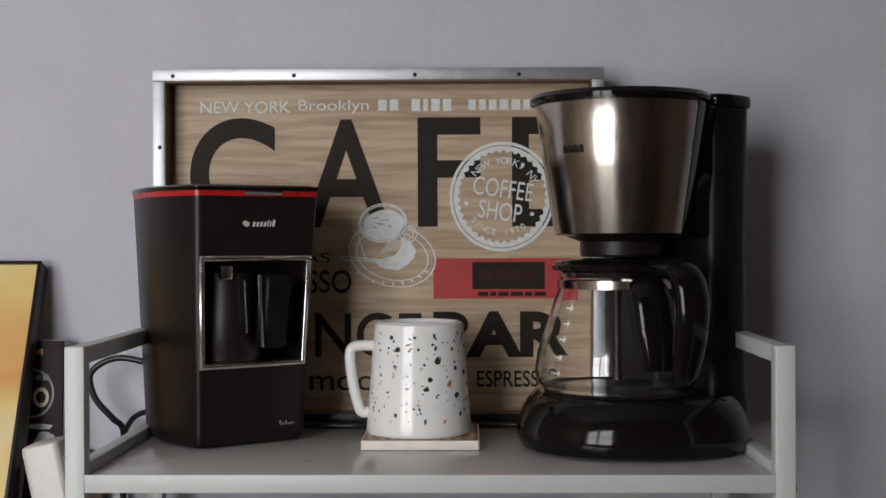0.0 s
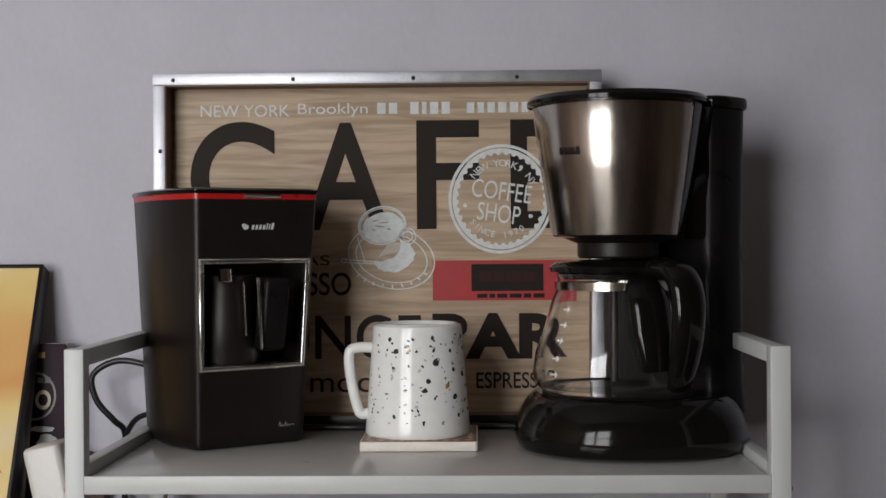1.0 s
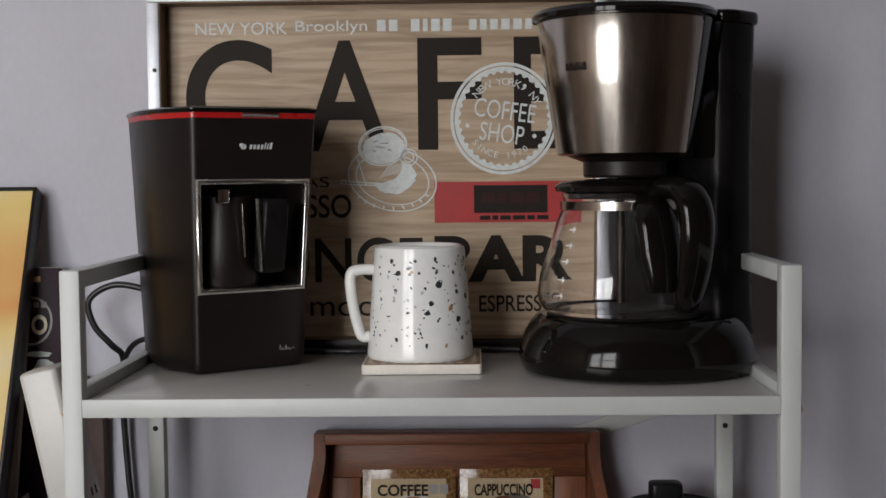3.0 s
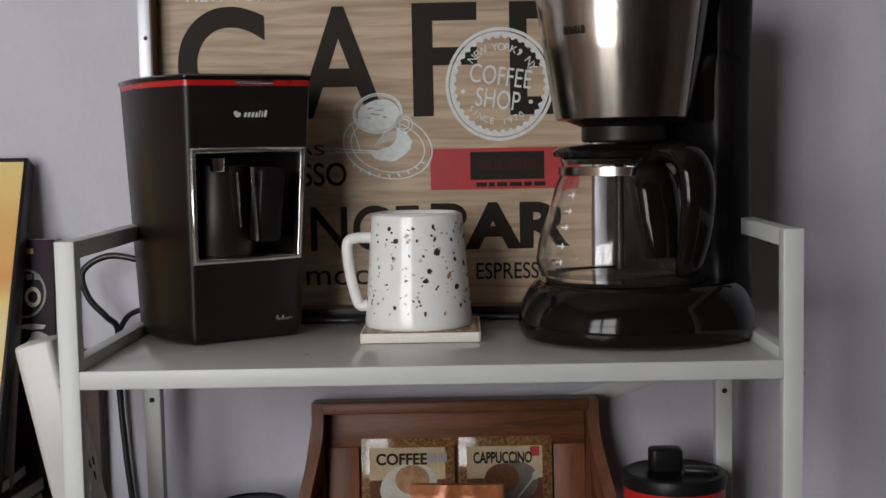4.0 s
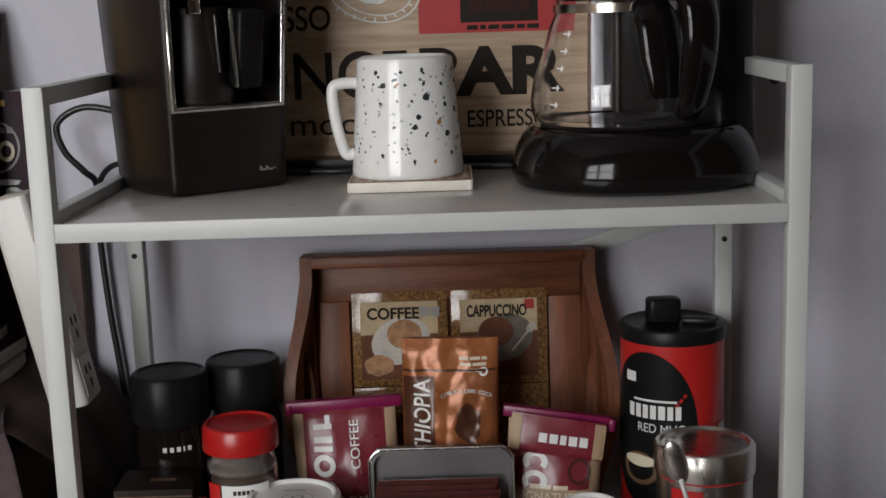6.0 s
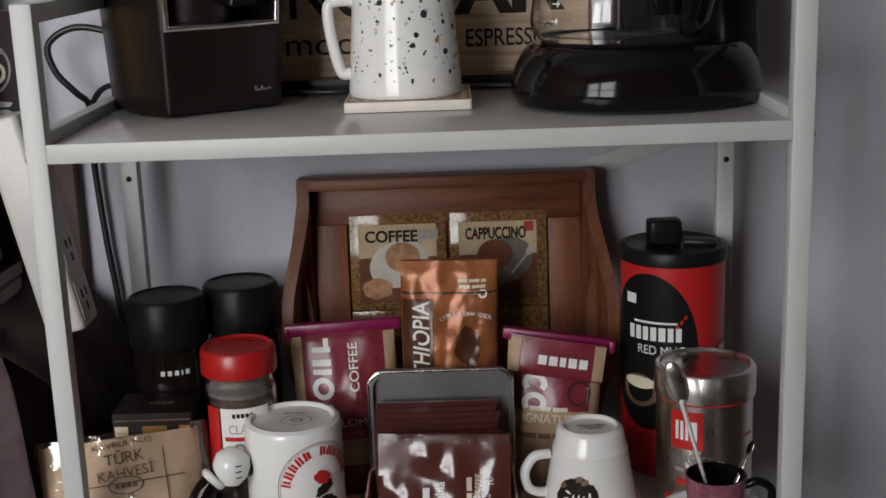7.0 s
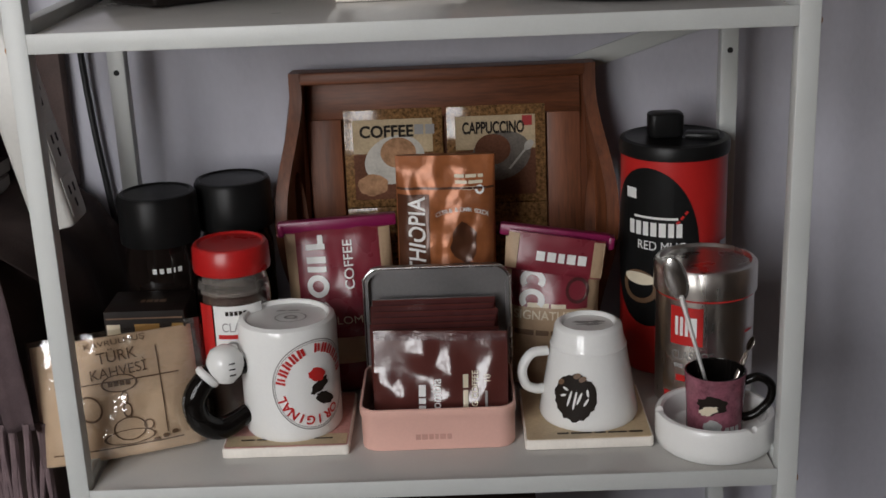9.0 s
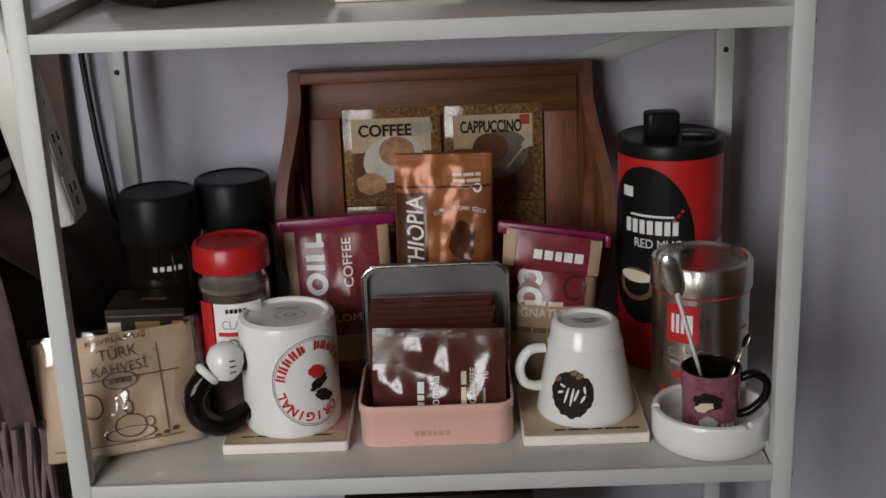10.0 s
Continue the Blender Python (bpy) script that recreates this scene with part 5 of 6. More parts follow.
def ring_print_mug():
    H = 0.1025
    prof = [(0.0425, 0.0012), (0.0432, 0.004), (0.0432, H - 0.005), (0.0418, H - 0.001)]
    s = upturned_mug("white_mug", "white mug with a red ring print, upside down on a coaster", pose(-0.1240, 0.103, LOW + 0.0094), prof, 0.0038, CERAMIC)
    R, a = 0.0432, 36
    part("ring_print", wrap(put(join(disc(0.0385, 0.0415, 64, 0.975), disc(0.0365, 0.0395, 64, 0.985)), 0, 0, 0.051), R, a, 0.0005, 40), INK_GREY, s, "thin grey double ring")
    part("lettering", wrap(put(arc_letters("ORIGINAL", 0.0325, 0.0085, 70, 15, False, 0.03), 0, 0, 0.051, roll=180), R, a, 0.0007, 30), RED_PRINT, s, "red lettering round the ring")
    for i, wd in enumerate((4, 3, 4, 3, 4, 3, 0, 5, 4, 4, 4, 3)):
        ang = radians(12 + 14.2 * i)
        if wd:
            for off, hgt in ((-0.0017, 0.0084), (0.0017, 0.0070 if i % 2 else 0.0084)):
                mark = put(bars((0.0016 + 0.0002 * wd,), hgt), off, 0, 0)
                part("ring_mark", wrap(put(mark, 0.0312 * math.cos(ang), 0, 0.051 + 0.0335 * math.sin(ang), roll=math.degrees(ang) - 90), R, a, 0.0007, 4), RED_PRINT, s)
    part("centre_print", wrap(put(disc(0.0085, 0.0062, 20, wobble=0.10), 0.002, 0, 0.060, roll=-20), R, a, 0.0008, 8), RED_PRINT, s)
    part("centre_print", wrap(put(disc(0.0105, 0.0050, 20, wobble=0.16), 0.004, 0, 0.049, roll=30), R, a, 0.0006, 8), INK, s)
    part("centre_print", wrap(put(disc(0.0100, 0.0055, 20, wobble=0.16, seed=6), 0.009, 0, 0.036, roll=-25), R, a, 0.0006, 8), INK, s)
    part("foot_print", moved(join(disc(0.014, 0.0115, 32, 0.93), disc(0.006, 0.0045, 20, 0.6), put(bars((0.008, 0.010), 0.0025), -0.004, 0, 0.0165)), pose(0.004, -0.004, H - 0.0008, -90, 0, 0)), INK_GREY, s)
    hd = tube([(-0.042, 0, 0.066), (-0.068, 0, 0.065), (-0.088, 0, 0.046), (-0.086, 0, 0.024), (-0.068, 0, 0.011), (-0.0415, 0, 0.020)], [0.0088, 0.0102, 0.0108, 0.0106, 0.0102, 0.008], 16)
    swing = Matrix.Rotation(radians(28), 4, "Z")
    part("handle", moved(hd, swing), BLACK_GLOSS, s, "glossy black round handle")
    kn = lathe([(0, -0.0135), (0.008, -0.0125), (0.0125, -0.006), (0.0135, 0.001), (0.0118, 0.008), (0.006, 0.0125), (0, 0.0135)], 24)
    part("handle_knob", moved(kn, swing @ pose(-0.0600, -0.003, 0.0715, 0, 12, 0) @ Matrix.Scale(1.22, 4)), CERAMIC, s, "white rounded knob")
    cf = lathe([(0.0085, -0.003), (0.0105, -0.0015), (0.0105, 0.0015), (0.0085, 0.003)], 20)
    part("knob_collar", moved(cf, swing @ pose(-0.0765, -0.002, 0.0625, 0, 50, 0) @ Matrix.Scale(1.15, 4)), CERAMIC, s)
    for dz in (-0.004, 0.0, 0.004):
        part("knob_slit", moved(bars((0.0055,), 0.0013), swing @ pose(-0.0590, -0.0197, 0.0715 + dz * 1.3, 0, 0, 0)), INK, s)


def patch_print_mug():
    H = 0.0850
    prof = [(0.0430, 0.0012), (0.0438, 0.004), (0.0425, 0.012), (0.0335, H - 0.020), (0.0337, H - 0.018), (0.0322, H - 0.016), (0.0323, H - 0.014), (0.0312, H - 0.012), (0.0298, H - 0.002), (0.0288, H)]
    s = upturned_mug("tapered_mug", "white tapered mug with a dark patch print, upside down", pose(0.1395, 0.104, LOW + 0.0094), prof, 0.0035, CERAMIC)

    def rad(z):
        return 0.0447 - 0.0092 * z / 0.053
    part("patch_print", wrap(put(disc(0.0195, 0.0205, 40, wobble=0.06, seed=5), 0, 0, 0.030), rad, -24, 0.0005, 16), INK, s, "ragged dark patch")
    sq = bmesh.new()
    for x, z, l, r in ((-0.010, 0.031, 0.006, 20), (-0.004, 0.029, 0.015, 75), (0.001, 0.028, 0.017, 80), (0.005, 0.030, 0.012, 70), (0.011, 0.027, 0.008, 60), (0.012, 0.035, 0.007, 100), (-0.008, 0.037, 0.006, -20)):
        sq = join(sq, put(disc(l / 2, 0.0011, 14), x, 0, z, roll=r))
    part("white_strokes", wrap(sq, rad, -24, 0.0009, 12), INK_WHITE, s)
    for x, z in ((0.002, 0.0495), (0.007, 0.047), (-0.013, 0.042)):
        part("bean_print", wrap(put(disc(0.0036, 0.0024, 14), x, 0, z, roll=30), rad, -24, 0.0009, 4), INK_BROWN, s)
    part("foot_print", moved(join(disc(0.011, 0.0025, 14, wobble=0.4), put(disc(0.008, 0.003, 12, wobble=0.4, seed=9), 0.006, 0, 0.006), put(disc(0.008, 0.0025, 12, wobble=0.4, seed=2), -0.006, 0, 0.006)), pose(0.002, -0.002, H - 0.0008, -90, 0, 0)), INK_GREY, s)
    hd = tube([(-0.036, 0, 0.060), (-0.050, -0.003, 0.059), (-0.0585, -0.005, 0.046), (-0.056, -0.005, 0.031), (-0.047, -0.003, 0.025), (-0.040, 0, 0.024)], 0.0043, 12, flat=1.25)
    part("handle", hd, CERAMIC, s, "white loop handle")


def ashtray():
    s = thing("ashtray", "round white ceramic ashtray with notched rim", "ashtray", pose(0.2425, 0.0555, LOW))
    R = 0.0505
    bm = lathe([(0, 0.0005), (R - 0.005, 0.0005), (R - 0.001, 0.004), (R, 0.010), (R, 0.029), (R - 0.0015, 0.0315), (R - 0.005, 0.032), (R - 0.007, 0.030), (R - 0.0085, 0.012), (R - 0.014, 0.008), (0, 0.008)], 72)
    for a in (-62, 58, 178):
        g = lathe([(0, -0.03), (0.0045, -0.03), (0.0045, 0.03), (0, 0.03)], 14)
        bm = cut(bm, moved(g, Matrix.Rotation(radians(a), 4, "Z") @ Matrix.Translation((R, 0, 0.033)) @ Matrix.Rotation(radians(90), 4, "Y")))
    part("bowl", bm, CERAMIC, s)
    c = thing("espresso_cup", "mauve printed espresso cup with a black inside, in the ashtray", "cup", pose(0.2430, 0.060, LOW + 0.0082))
    H = 0.0565
    part("body", lathe([(0, 0.0004), (0.022, 0.0004), (0.024, 0.003), (0.0238, 0.02), (0.0262, H), (0.0252, H + 0.0005)], 56), PURPLE_CUP, c, "mauve mottled outside")
    part("inside", lathe([(0.0256, H + 0.0004), (0.0245, H + 0.0008), (0.0238, H - 0.002), (0.0215, 0.006), (0, 0.005)], 56), BLACK_GLOSS, c, "black glazed inside")
    hd = tube([(0.0245, 0, 0.047), (0.036, 0.0, 0.051), (0.0465, 0, 0.044), (0.0455, 0, 0.030), (0.034, 0, 0.017), (0.0235, 0, 0.013)], 0.0038, 12, flat=1.2)
    part("handle", moved(hd, Matrix.Rotation(radians(-8), 4, "Z")), BLACK_GLOSS, c, "black loop handle")

    def rad(z):
        return 0.0240 + 0.0022 * max(0, (z - 0.02) / 0.0365)
    part("oval_print", wrap(put(disc(0.0130, 0.0085, 24, wobble=0.15), -0.004, 0, 0.034), rad, -8, 0.0004, 8), INK, c)
    part("oval_print", wrap(put(disc(0.0085, 0.0040, 24, wobble=0.15), -0.007, 0, 0.029, roll=20), rad, -8, 0.0007, 8), INK_CREAM, c)
    part("oval_print", wrap(put(disc(0.0080, 0.0075, 24, wobble=0.1), -0.003, 0, 0.013), rad, -8, 0.0005, 8), CHIP_GREY, c)
    part("oval_print", wrap(put(bars((0.004, 0.004, 0.004), 0.009, 0.001), 0.013, 0, 0.009), rad, -4, 0.0005, 8), CHIP_GREY, c)
    for nm, p0, p1, wide, lab in (("teaspoon", (0.243, 0.068, 0.452), (0.2035, 0.066, 0.5885), 1.0, "polished steel teaspoon standing in the cup"),
                                  ("small_spoon", (0.250, 0.062, 0.450), (0.2785, 0.078, 0.510), 0.34, "slim steel spoon standing in the cup")):
        a, b = Vector(p0), Vector(p1)
        sp = thing(nm, lab, "spoon", Matrix.Translation(a) @ (b - a).to_track_quat("Z", "Y").to_matrix().to_4x4())
        L = (b - a).length
        bw = 0.0098 * wide
        part("stem", tube([(0, 0, 0.002), (0, 0, L * 0.3), (0, 0, L * 0.62), (0, 0, L - 0.036 * wide)], [0.0022, 0.0026, 0.0034, 0.0042 * wide], 10, flat=0.6), SPOON_STEEL if wide == 1.0 else BRUSHED, sp)
        bowl = bmesh.new()
        bmesh.ops.create_uvsphere(bowl, u_segments=24, v_segments=14, radius=1)
        for v in bowl.verts:
            v.co = (v.co.x * bw, (abs(v.co.y) * -0.35 if v.co.y < 0 else v.co.y * -0.25) * bw, v.co.z * 0.0205 * wide + L - 0.020 * wide)
        part("bowl", moved(bowl, Matrix.Rotation(radians(78), 4, "Z")), STEEL_BRIGHT if wide == 1.0 else BRUSHED, sp)


def wrapped_bag():
    s = thing("ground_coffee_bag", "wrapped kraft bag of ground Turkish coffee", "coffee bag", pose(-0.2680, 0.070, LOW, -19, -1, 17))
    w, h = 0.138, 0.104
    bm, dep = pillow(w, h, 0.060, 36, 28, 0.0013, 21, top=0.34)
    part("bag", bm, KRAFT_PALE, s, angle=70)
    for txt, z, hh, ww in (("KAVRULMUŞ", 0.0985, 0.0062, 0.052), ("TÜRK", 0.0880, 0.0120, 0.034), ("KAHVESİ", 0.0755, 0.0115, 0.048)):
        part("lettering", drape(put(letters(txt, hh, ww), 0.002, 0, z, roll=3), dep, proud=0.0012), INK_BROWN, s, "brown lettering")
    part("round_print", drape(put(join(disc(0.0155, 0.0075, 28, 0.88), bars((0.004, 0.004, 0.004, 0.004), 0.0045, 0.001)), 0.001, 0, 0.0635), dep, proud=0.0012), INK_BROWN, s)
    part("line_print", drape(put(join(bars((0.105,), 0.0011), put(bars((0.001,), 0.075), 0.036, 0, -0.012), put(bars((0.11,), 0.0012), -0.006, 0, -0.056)), 0, 0, 0.0655), dep, proud=0.001), INK_BROWN, s)
    part("cup_print", drape(put(join(disc(0.022, 0.0065, 32, 0.9), put(disc(0.014, 0.010, 28, 0.9), 0.001, 0, 0.007), put(disc(0.0045, 0.0045, 16, 0.75), 0.017, 0, 0.008), put(disc(0.004, 0.007, 16, 0.7), 0.001, 0, 0.023), put(disc(0.003, 0.006, 16, 0.7), 0.0, 0, 0.034)), 0.004, 0, 0.017), dep, proud=0.001), INK_BROWN, s)
    part("bean_print", drape(put(join(disc(0.003, 0.002, 12), put(disc(0.003, 0.002, 12), 0.008, 0, 0.002), put(disc(0.003, 0.002, 12), 0.016, 0, 0.004)), 0.026, 0, 0.011), dep, proud=0.001), INK_BROWN, s)
    part("oval_print", drape(put(disc(0.010, 0.012, 24, 0.85), -0.026, 0, 0.045, roll=30), dep, proud=0.001), INK_BROWN, s)
    wr, wd = pillow(w + 0.014, h + 0.005, 0.075, 30, 22, 0.0016, 33, top=0.40)
    o = part("clear_wrapper", moved(wr, Matrix.Translation((0.003, 0, 0))), WRAP, s, "crinkled clear wrapper", angle=80)
    return s


def carton():
    s = thing("coffee_carton", "dark brown carton with a gold and copper label", "carton", pose(-0.252, 0.1415, LOW, 0, 0, 0))
    w = 0.036
    part("carton_body", box(-w, w, -0.027, 0.027, 0.0, 0.1155, 0.0012), BROWN_BOX, s)
    for x, ww, m in ((-0.028, 0.012, INK_CREAM), (0.002, 0.022, INK_GOLD), (0.029, 0.010, INK_GOLD)):
        part("label_block", put(bars((ww,), 0.014), x, -0.0274, 0.0965), m, s)
    part("label_line", put(bars((0.068,), 0.0014), 0, -0.0274, 0.1090), INK_BROWN, s)
    part("lid_print", moved(bars((0.004, 0.006, 0.004, 0.006), 0.007, 0.001), pose(0.004, -0.002, 0.1159, -90, 0, 0)), INK_BROWN, s)


serving_tray()
coffee_bag(-0.0795, 0.205, 2, -2.5, True)
coffee_bag(0.1090, 0.200, -4, 3.5, False)
copper_pouch()
big_coffee_can()
steel_can()
j = coffee_jar("coffee_jar", "tall dark glass coffee jar with a black lid", -0.2510, 0.205, 0.036, 0.2005, 0.046, GLASS_DARK, BLACK_LID, COFFEE)
part("maker_mark", wrap(put(bars((0.004, 0.004, 0.004, 0.0015, 0.004), 0.0048, 0.0025), 0.008, 0, 0.1330), 0.0352, 5, 0.0004, 12), INK_WHITE, j, "white maker's mark in plain bars")
j = coffee_jar("coffee_jar", "tall dark glass coffee jar with a black lid", -0.187, 0.246, 0.036, 0.2005, 0.046, GLASS_DARK, BLACK_LID, COFFEE)
j = coffee_jar("instant_coffee_jar", "glass instant coffee jar with a red lid", -0.1752, 0.143, 0.0335, 0.1690, 0.024, GLASS_SMOKE, RED_PLASTIC, COFFEE, 0.026)
part("dusty_neck", lathe([(0.0297, 0.1255), (0.0292, 0.1300), (0.0268, 0.1395), (0.0268, 0.1470)], 48), DUSTY, j, "glass hazed with coffee dust")
part("label", wrap(put(bars((0.046,), 0.056), 0, 0, 0.0905), 0.0328, 14, 0.0006, 16), INK_WHITE, j, "white paper label")
part("label_edge", wrap(put(bars((0.016,), 0.056), 0, 0, 0.0905), 0.0328, -42, 0.0006, 8), RED_PRINT, j)
part("printed_bar", wrap(put(bars((0.003, 0.003, 0.003, 0.003, 0.003), 0.004, 0.001), 0, 0, 0.112), 0.0328, 10, 0.0012, 8), INK, j)
part("lettering", wrap(put(letters("CLASSIC", 0.0085, 0.034), 0, 0, 0.099), 0.0328, 16, 0.0012, 12), INK_GREY, j)
part("printed_bar", wrap(put(bars((0.028,), 0.004), 0, 0, 0.090), 0.0328, 4, 0.0012, 8), RED_PRINT, j)
part("printed_bar", wrap(put(disc(0.006, 0.006, 18, 0.6), 0, 0, 0.080), 0.0328, 2, 0.0012, 6), INK_GREY, j)
pink_tin()
for k in range(7):
    sachet(0.004 + 0.002 * math.sin(k * 2.1), 0.107 + 0.0062 * k, LOW + 0.005 + 0.0024 * k, 6, 0.112, 0.079 + 0.001 * k, False, 40 + k)
sachet(0.008, 0.073, LOW + 0.0055, 13, 0.117, 0.0925, True, 60, -5)
c = square_coaster("coaster", -0.127, 0.1075, LOW, 0.11, COASTER_PINK, "square faded pink and tan coaster with a cream edge", 0)
part("printed_band", moved(bars((0.105,), 0.020), pose(0, -0.042, 0.0096, -90, 0, 0)), COASTER_TAN, c)
part("printed_bar", moved(bars((0.012, 0.018, 0.006, 0.02, 0.016), 0.0022), pose(0, -0.041, 0.0100, -90, 0, 0)), INK, c)
c = square_coaster("coaster", 0.135, 0.1045, LOW, 0.11, COASTER_TAN, "square tan printed coaster with a cream edge", 0)
part("printed_bar", moved(bars((0.010, 0.018, 0.010, 0.016, 0.012), 0.003), pose(0.01, -0.044, 0.0096, -90, 0, 0)), INK, c)
ring_print_mug()
patch_print_mug()
ashtray()
wrapped_bag()
carton()
tagged(part("dark_box", box(-0.078, 0.088, 0.045, 0.19, 0.0755, 0.381, 0.002), BROWN_BOX), "dark brown box standing on the bottom shelf", "box")


# ---- beside the rack ----
def leaning_picture():
    s = thing("leaning_picture", "yellow abstract picture in a thin black frame leaning on the wall", "picture", pose(-0.660, 0.182, 0.655, -24, 0, 0))
    w, h = 0.235, 0.347
    part("print", box(-w + 0.004, w - 0.004, -0.002, 0.018, 0.004, h - 0.004), POSTER, s, "yellow, orange and cream print")
    for a in ((-w, -w + 0.004, 0, h), (w - 0.004, w, 0, h), (-w + 0.004, w - 0.004, h - 0.004, h), (-w + 0.004, w - 0.004, 0, 0.004)):
        part("frame_side", box(a[0], a[1], -0.004, 0.020, a[2], a[3], 0.0008), BLACK_MATT, s)
    for a, b, c, r in ((0.150, 0.19, 0.012, 62), (0.19, 0.155, 0.010, 50), (0.205, 0.10, 0.008, 75)):
        part("brush_stroke", put(disc(0.05, c * 0.28, 24, wobble=0.06), a, -0.0026, b, roll=-r), mat("orange_stroke", (0.55, 0.13, 0.04), 0.4), s)
    b = thing("board", "grey-brown board leaning behind the picture", "board", pose(-0.652, 0.236, 0.640, -16, 0, 0))
    part("board_panel", box(-0.235, 0.222, 0, 0.010, 0, 0.28, 0.001), CANVAS_SIDE, b)


def purple_book():
    s = thing("purple_book", "dark purple printed book standing against the wall", "book", pose(-0.452, 0.300, 0.640, -5, 0, 0))
    part("cover", box(-0.06, 0.054, -0.012, 0.014, 0, 0.248, 0.0015), PURPLE_BOX, s, "dark purple cover")
    part("paper_block", box(-0.058, 0.0546, -0.009, 0.011, 0.002, 0.2486), PAPER, s, "paper edges")
    part("ring_print", put(disc(0.023, 0.026, 32, 0.9), 0.022, -0.0126, 0.192), INK_GREY, s)
    part("round_print", put(disc(0.0085, 0.0105, 24, 0.6), 0.031, -0.0128, 0.188), INK_CREAM, s)
    part("round_print", put(disc(0.0085, 0.0105, 24, 0.6), 0.012, -0.0128, 0.188), INK_CREAM, s)
    part("printed_bar", put(bars((0.006, 0.005, 0.006, 0.006), 0.006), 0.024, -0.0126, 0.209), INK_GREY, s)
    part("printed_bar", put(bars((0.010, 0.012), 0.006), 0.02, -0.0126, 0.236), INK_GOLD, s)
    for x, z, a, b in ((0.036, 0.142, 0.011, 0.010), (0.041, 0.123, 0.010, 0.012), (0.030, 0.157, 0.014, 0.003)):
        part("pale_print", put(disc(a, b, 20, wobble=0.12), x, -0.0126, z), INK_PALE, s)


def socket_strip():
    top, bot = Vector((-0.366, 0.150, 0.805)), Vector((-0.3255, 0.155, 0.610))
    s = thing("socket_strip", "white plastic multi-socket power strip propped on end", "power strip", Matrix.Translation(bot) @ Matrix.Rotation(math.atan2(top.x - bot.x, top.z - bot.z), 4, "Y"))
    L = (top - bot).length
    part("housing", prism(rrect(-0.018, 0.018, -0.024, 0.024, (0.006,) * 4, 5), 0, L, 0.004), STRIP_WHITE, s, "white plastic housing")
    for k in range(4):
        z = L * (0.12 + 0.235 * k)
        pl = part("socket", box(0.0178, 0.0188, -0.018, 0.018, z - 0.016, z + 0.020, 0.0006), STRIP_WHITE, s)
        for y, dz in ((-0.006, 0.006), (0.006, 0.006), (0, -0.007)):
            part("socket_hole", box(0.0187, 0.0191, y - 0.002, y + 0.002, z + dz - 0.004, z + dz + 0.004), DARK_HOLE, pl)
    part("switch", box(0.0180, 0.0225, -0.008, 0.008, L - 0.030, L - 0.012, 0.002), STRIP_WHITE, s)


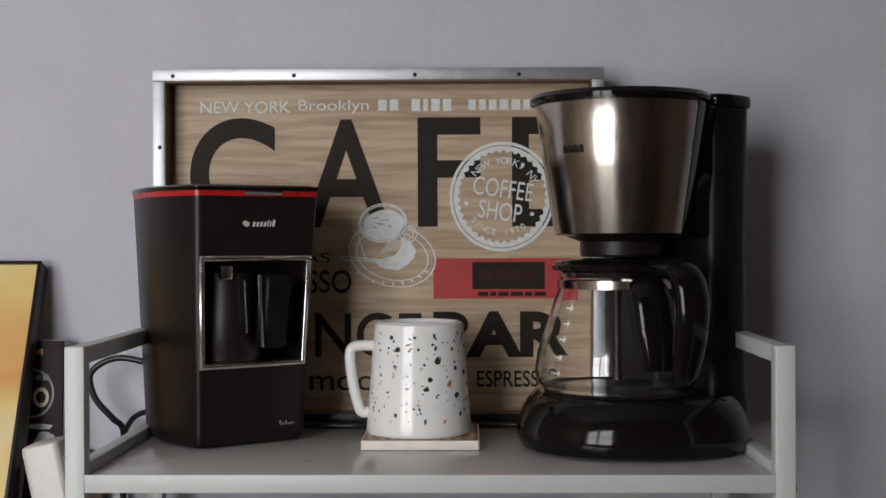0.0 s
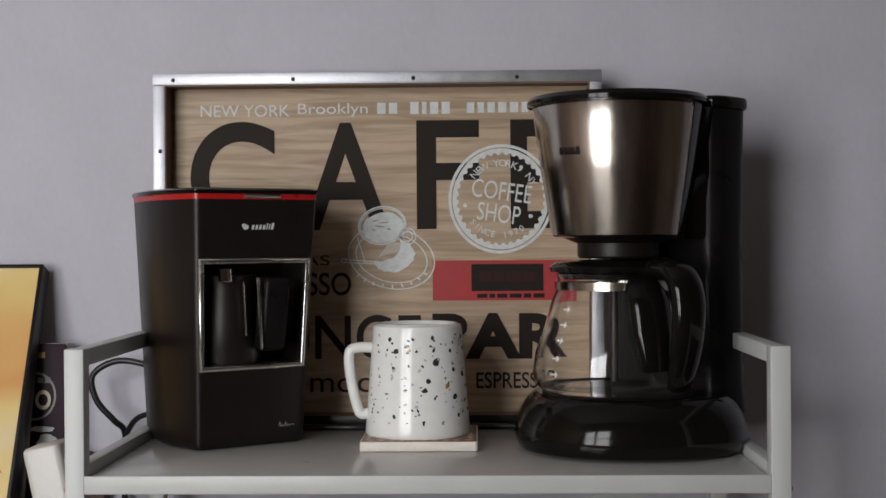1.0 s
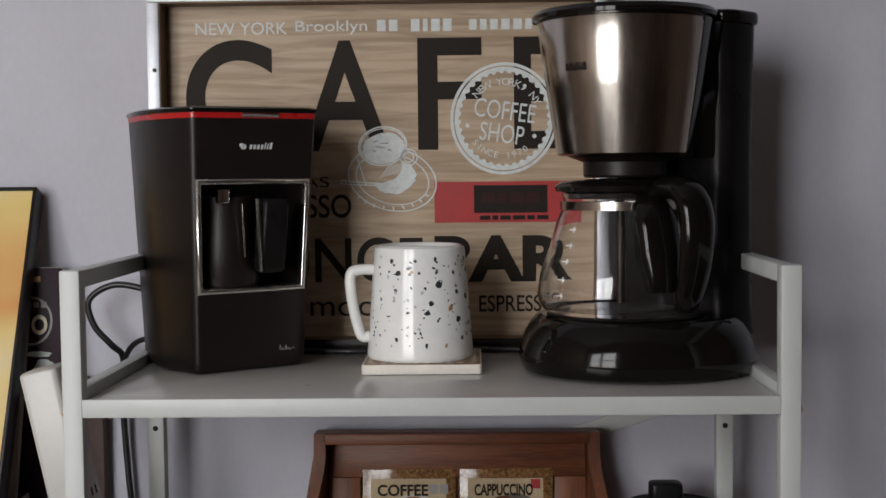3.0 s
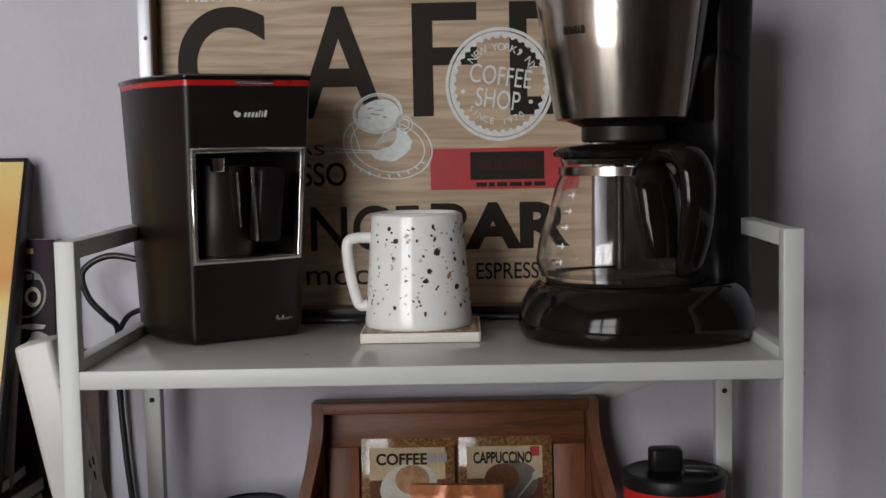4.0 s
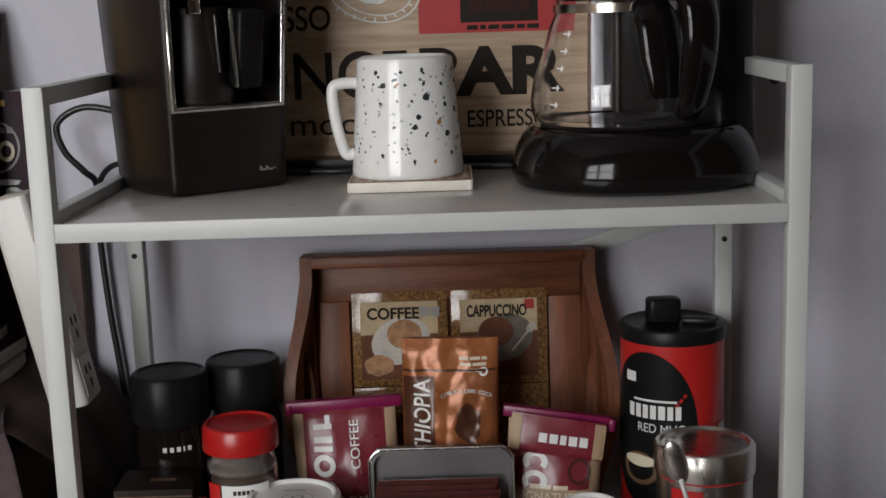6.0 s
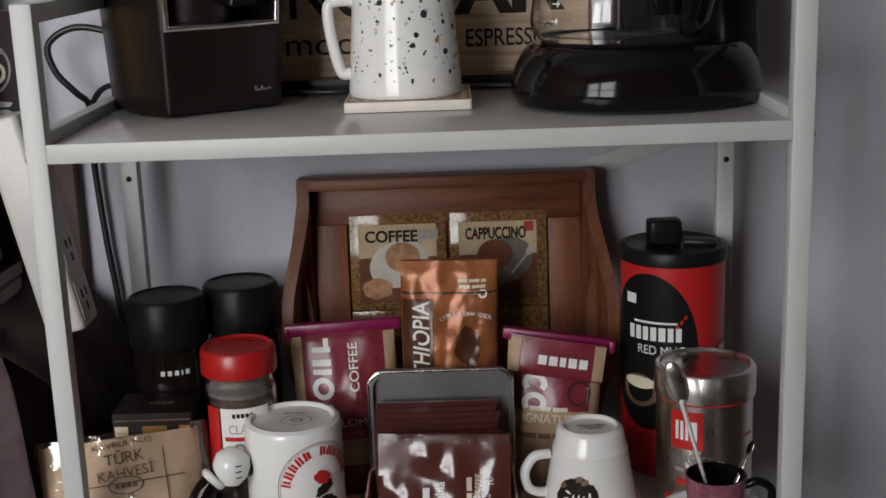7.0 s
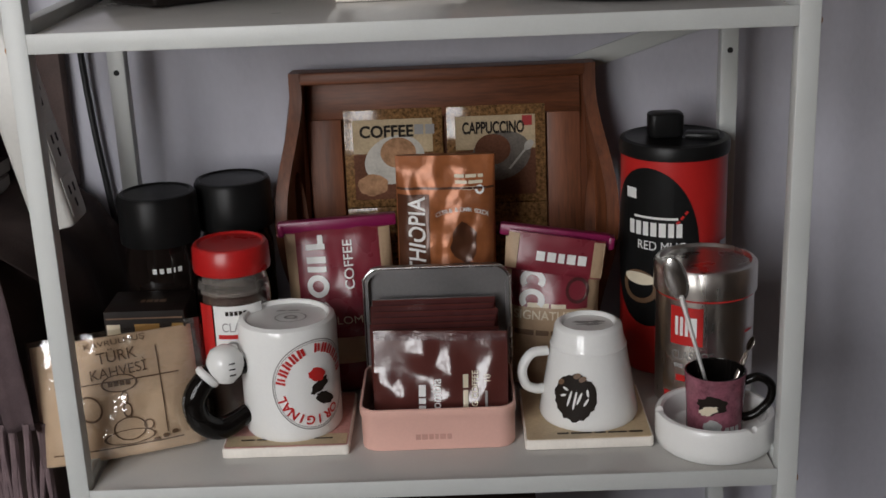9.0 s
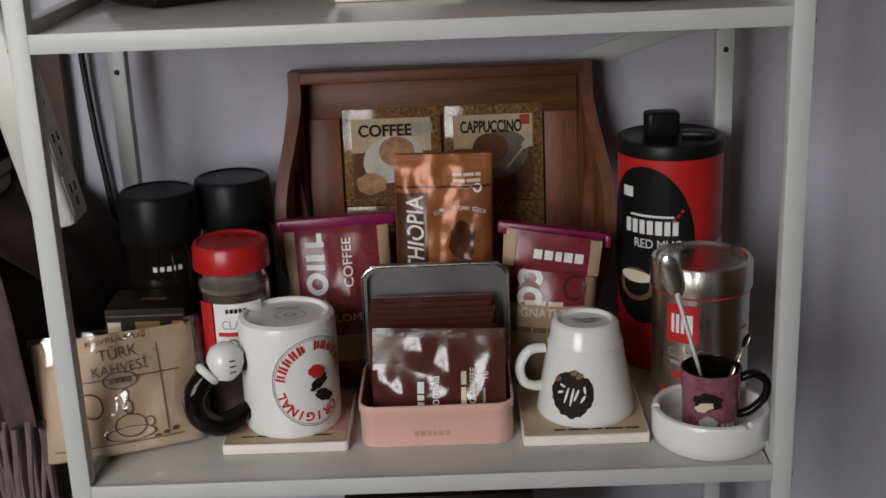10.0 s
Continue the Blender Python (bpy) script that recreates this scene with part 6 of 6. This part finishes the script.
def stool_and_scarf():
    st = thing("upholstered_stool", "dark brown velour upholstered seat beside the rack", "stool", pose(-0.60, 0.215, 0))
    o = rrect(-0.24, 0.255, -0.12, 0.12, (0.05,) * 4, 8)
    def lv(f, z):
        return [(x * f, y * f, z) for x, y in o]
    part("seat", loft([lv(0.96, 0.10), lv(0.99, 0.14), lv(1.0, 0.40), lv(0.995, 0.545), lv(0.965, 0.578), lv(0.90, 0.592), lv(0.5, 0.598)]), UPHOLST, st, "brown velour seat")
    for x in (-0.19, 0.19):
        for y in (-0.08, 0.08):
            part("leg", lathe([(0, 0), (0.014, 0), (0.02, 0.101), (0, 0.101)], 16, x, y), BROWN_BOX, st)
    # Thin dark pad added to stand in for the soft shadow on the wall.
    pad = loft([[(x * f, y, z) for x, z in rrect(-0.125, 0.125, 0.0, 0.178, (0.01, 0.01, 0.03, 0.03), 6)] for y, f in ((0.0, 0.975), (0.004, 1.0), (0.012, 1.0), (0.016, 0.975))])
    part("shade_pad", moved(pad, Matrix.Translation((0.115, 0.111, 0.592))), UPHOLST, st, "dark pad added for the shade on the wall")
    # magazines under the picture
    rnd = random.Random(5)
    z = 0.5985
    for k in range(4):
        t = rnd.uniform(0.010, 0.016)
        b = thing("magazine", "magazine lying in a pile on the seat", "magazine", pose(-0.575 + rnd.uniform(-0.012, 0.012), 0.19 + rnd.uniform(-0.01, 0.01), z, 0, 0, rnd.uniform(-5, 5)), "pile of magazines")
        part("cover", box(-0.15, 0.15, -0.105, 0.105, 0, t - 0.0005, 0.0008), (BROWN_BOX, CANVAS_SIDE, PURPLE_BOX, BROWN_BOX)[k], b)
        part("paper_block", box(-0.148, 0.1506, -0.1056, 0.103, 0.0015, t - 0.002), PAPER, b)
        z += t
    sc = thing("scarf", "mauve-grey wool scarf with fringe hanging over the seat", "scarf", pose(0, 0, 0))
    n, m = 26, 30
    bm = bmesh.new()
    line = [(-0.40, 0.22, 0.603), (-0.39, 0.15, 0.605), (-0.375, 0.105, 0.602), (-0.360, 0.085, 0.585), (-0.350, 0.074, 0.555), (-0.343, 0.066, 0.525), (-0.338, 0.062, 0.490), (-0.335, 0.060, 0.456)]
    grid = []
    for k in range(m + 1):
        f = k / m * (len(line) - 1)
        i = min(int(f), len(line) - 2)
        p = Vector(line[i]).lerp(Vector(line[i + 1]), f - i)
        row = []
        for q in range(n + 1):
            u = q / n - 1
            fold = 0.010 * math.sin(u * 21 + k * 0.05) + 0.005 * math.sin(u * 47 + 1)
            low = min(1, max(0, (k / m - 0.25) * 2))
            row.append(bm.verts.new((p.x + u * (0.20 - 0.06 * low) , p.y - abs(fold) * low - 0.006 * (1 + math.sin(u * 9)) , p.z + fold * (1 - low) * 0.5)))
        grid.append(row)
    for k in range(m):
        for q in range(n):
            bm.faces.new((grid[k][q], grid[k][q + 1], grid[k + 1][q + 1], grid[k + 1][q]))
    bmesh.ops.solidify(bm, geom=bm.faces[:], thickness=0.003)
    part("cloth", bm, CLOTH, sc, angle=80)
    th = bmesh.new()
    rows = []
    edge = [(-0.47, 0.600), (-0.42, 0.606), (-0.37, 0.598), (-0.338, 0.578), (-0.318, 0.548), (-0.306, 0.50), (-0.304, 0.44), (-0.306, 0.36)]
    for k, (ex, ez) in enumerate(edge):
        rows.append([th.verts.new((ex + 0.006 * math.sin(q * 0.9 + k * 0.4) * (k / 7), 0.095 + 0.0115 * q, ez + 0.004 * math.sin(q * 0.7 + k) + 0.0007 * q)) for q in range(20)])
    for a, b in zip(rows, rows[1:]):
        for q in range(19):
            th.faces.new((a[q], a[q + 1], b[q + 1], b[q]))
    bmesh.ops.solidify(th, geom=th.faces[:], thickness=0.003)
    part("seat_throw", th, UPHOLST, st, "brown velour throw over the seat", at=Matrix.Translation((0.60, -0.215, 0)), angle=80)
    fr = bmesh.new()
    for q in range(13):
        x = -0.466 + q * 0.0108 + rnd.uniform(-0.002, 0.002)
        for strand in range(3):
            dx, sway = rnd.uniform(-0.003, 0.003), rnd.uniform(-0.007, 0.007)
            fr = join(fr, tube([(x + dx, 0.055, 0.462), (x + dx * 0.3, 0.0535 + rnd.uniform(-0.003, 0.003), 0.440), (x + dx + sway * 0.5, 0.052 + rnd.uniform(-0.004, 0.004), 0.405),
                                (x + 2 * dx + sway, 0.052 + rnd.uniform(-0.004, 0.004), 0.350 + rnd.uniform(-0.012, 0.012))], [0.0030, 0.0032, 0.0026, 0.0016], 7, steps=4))
    tagged(part("fringe", fr, CLOTH, sc, "twisted wool fringe"), kind="stuff")


leaning_picture()
purple_book()
socket_strip()
stool_and_scarf()
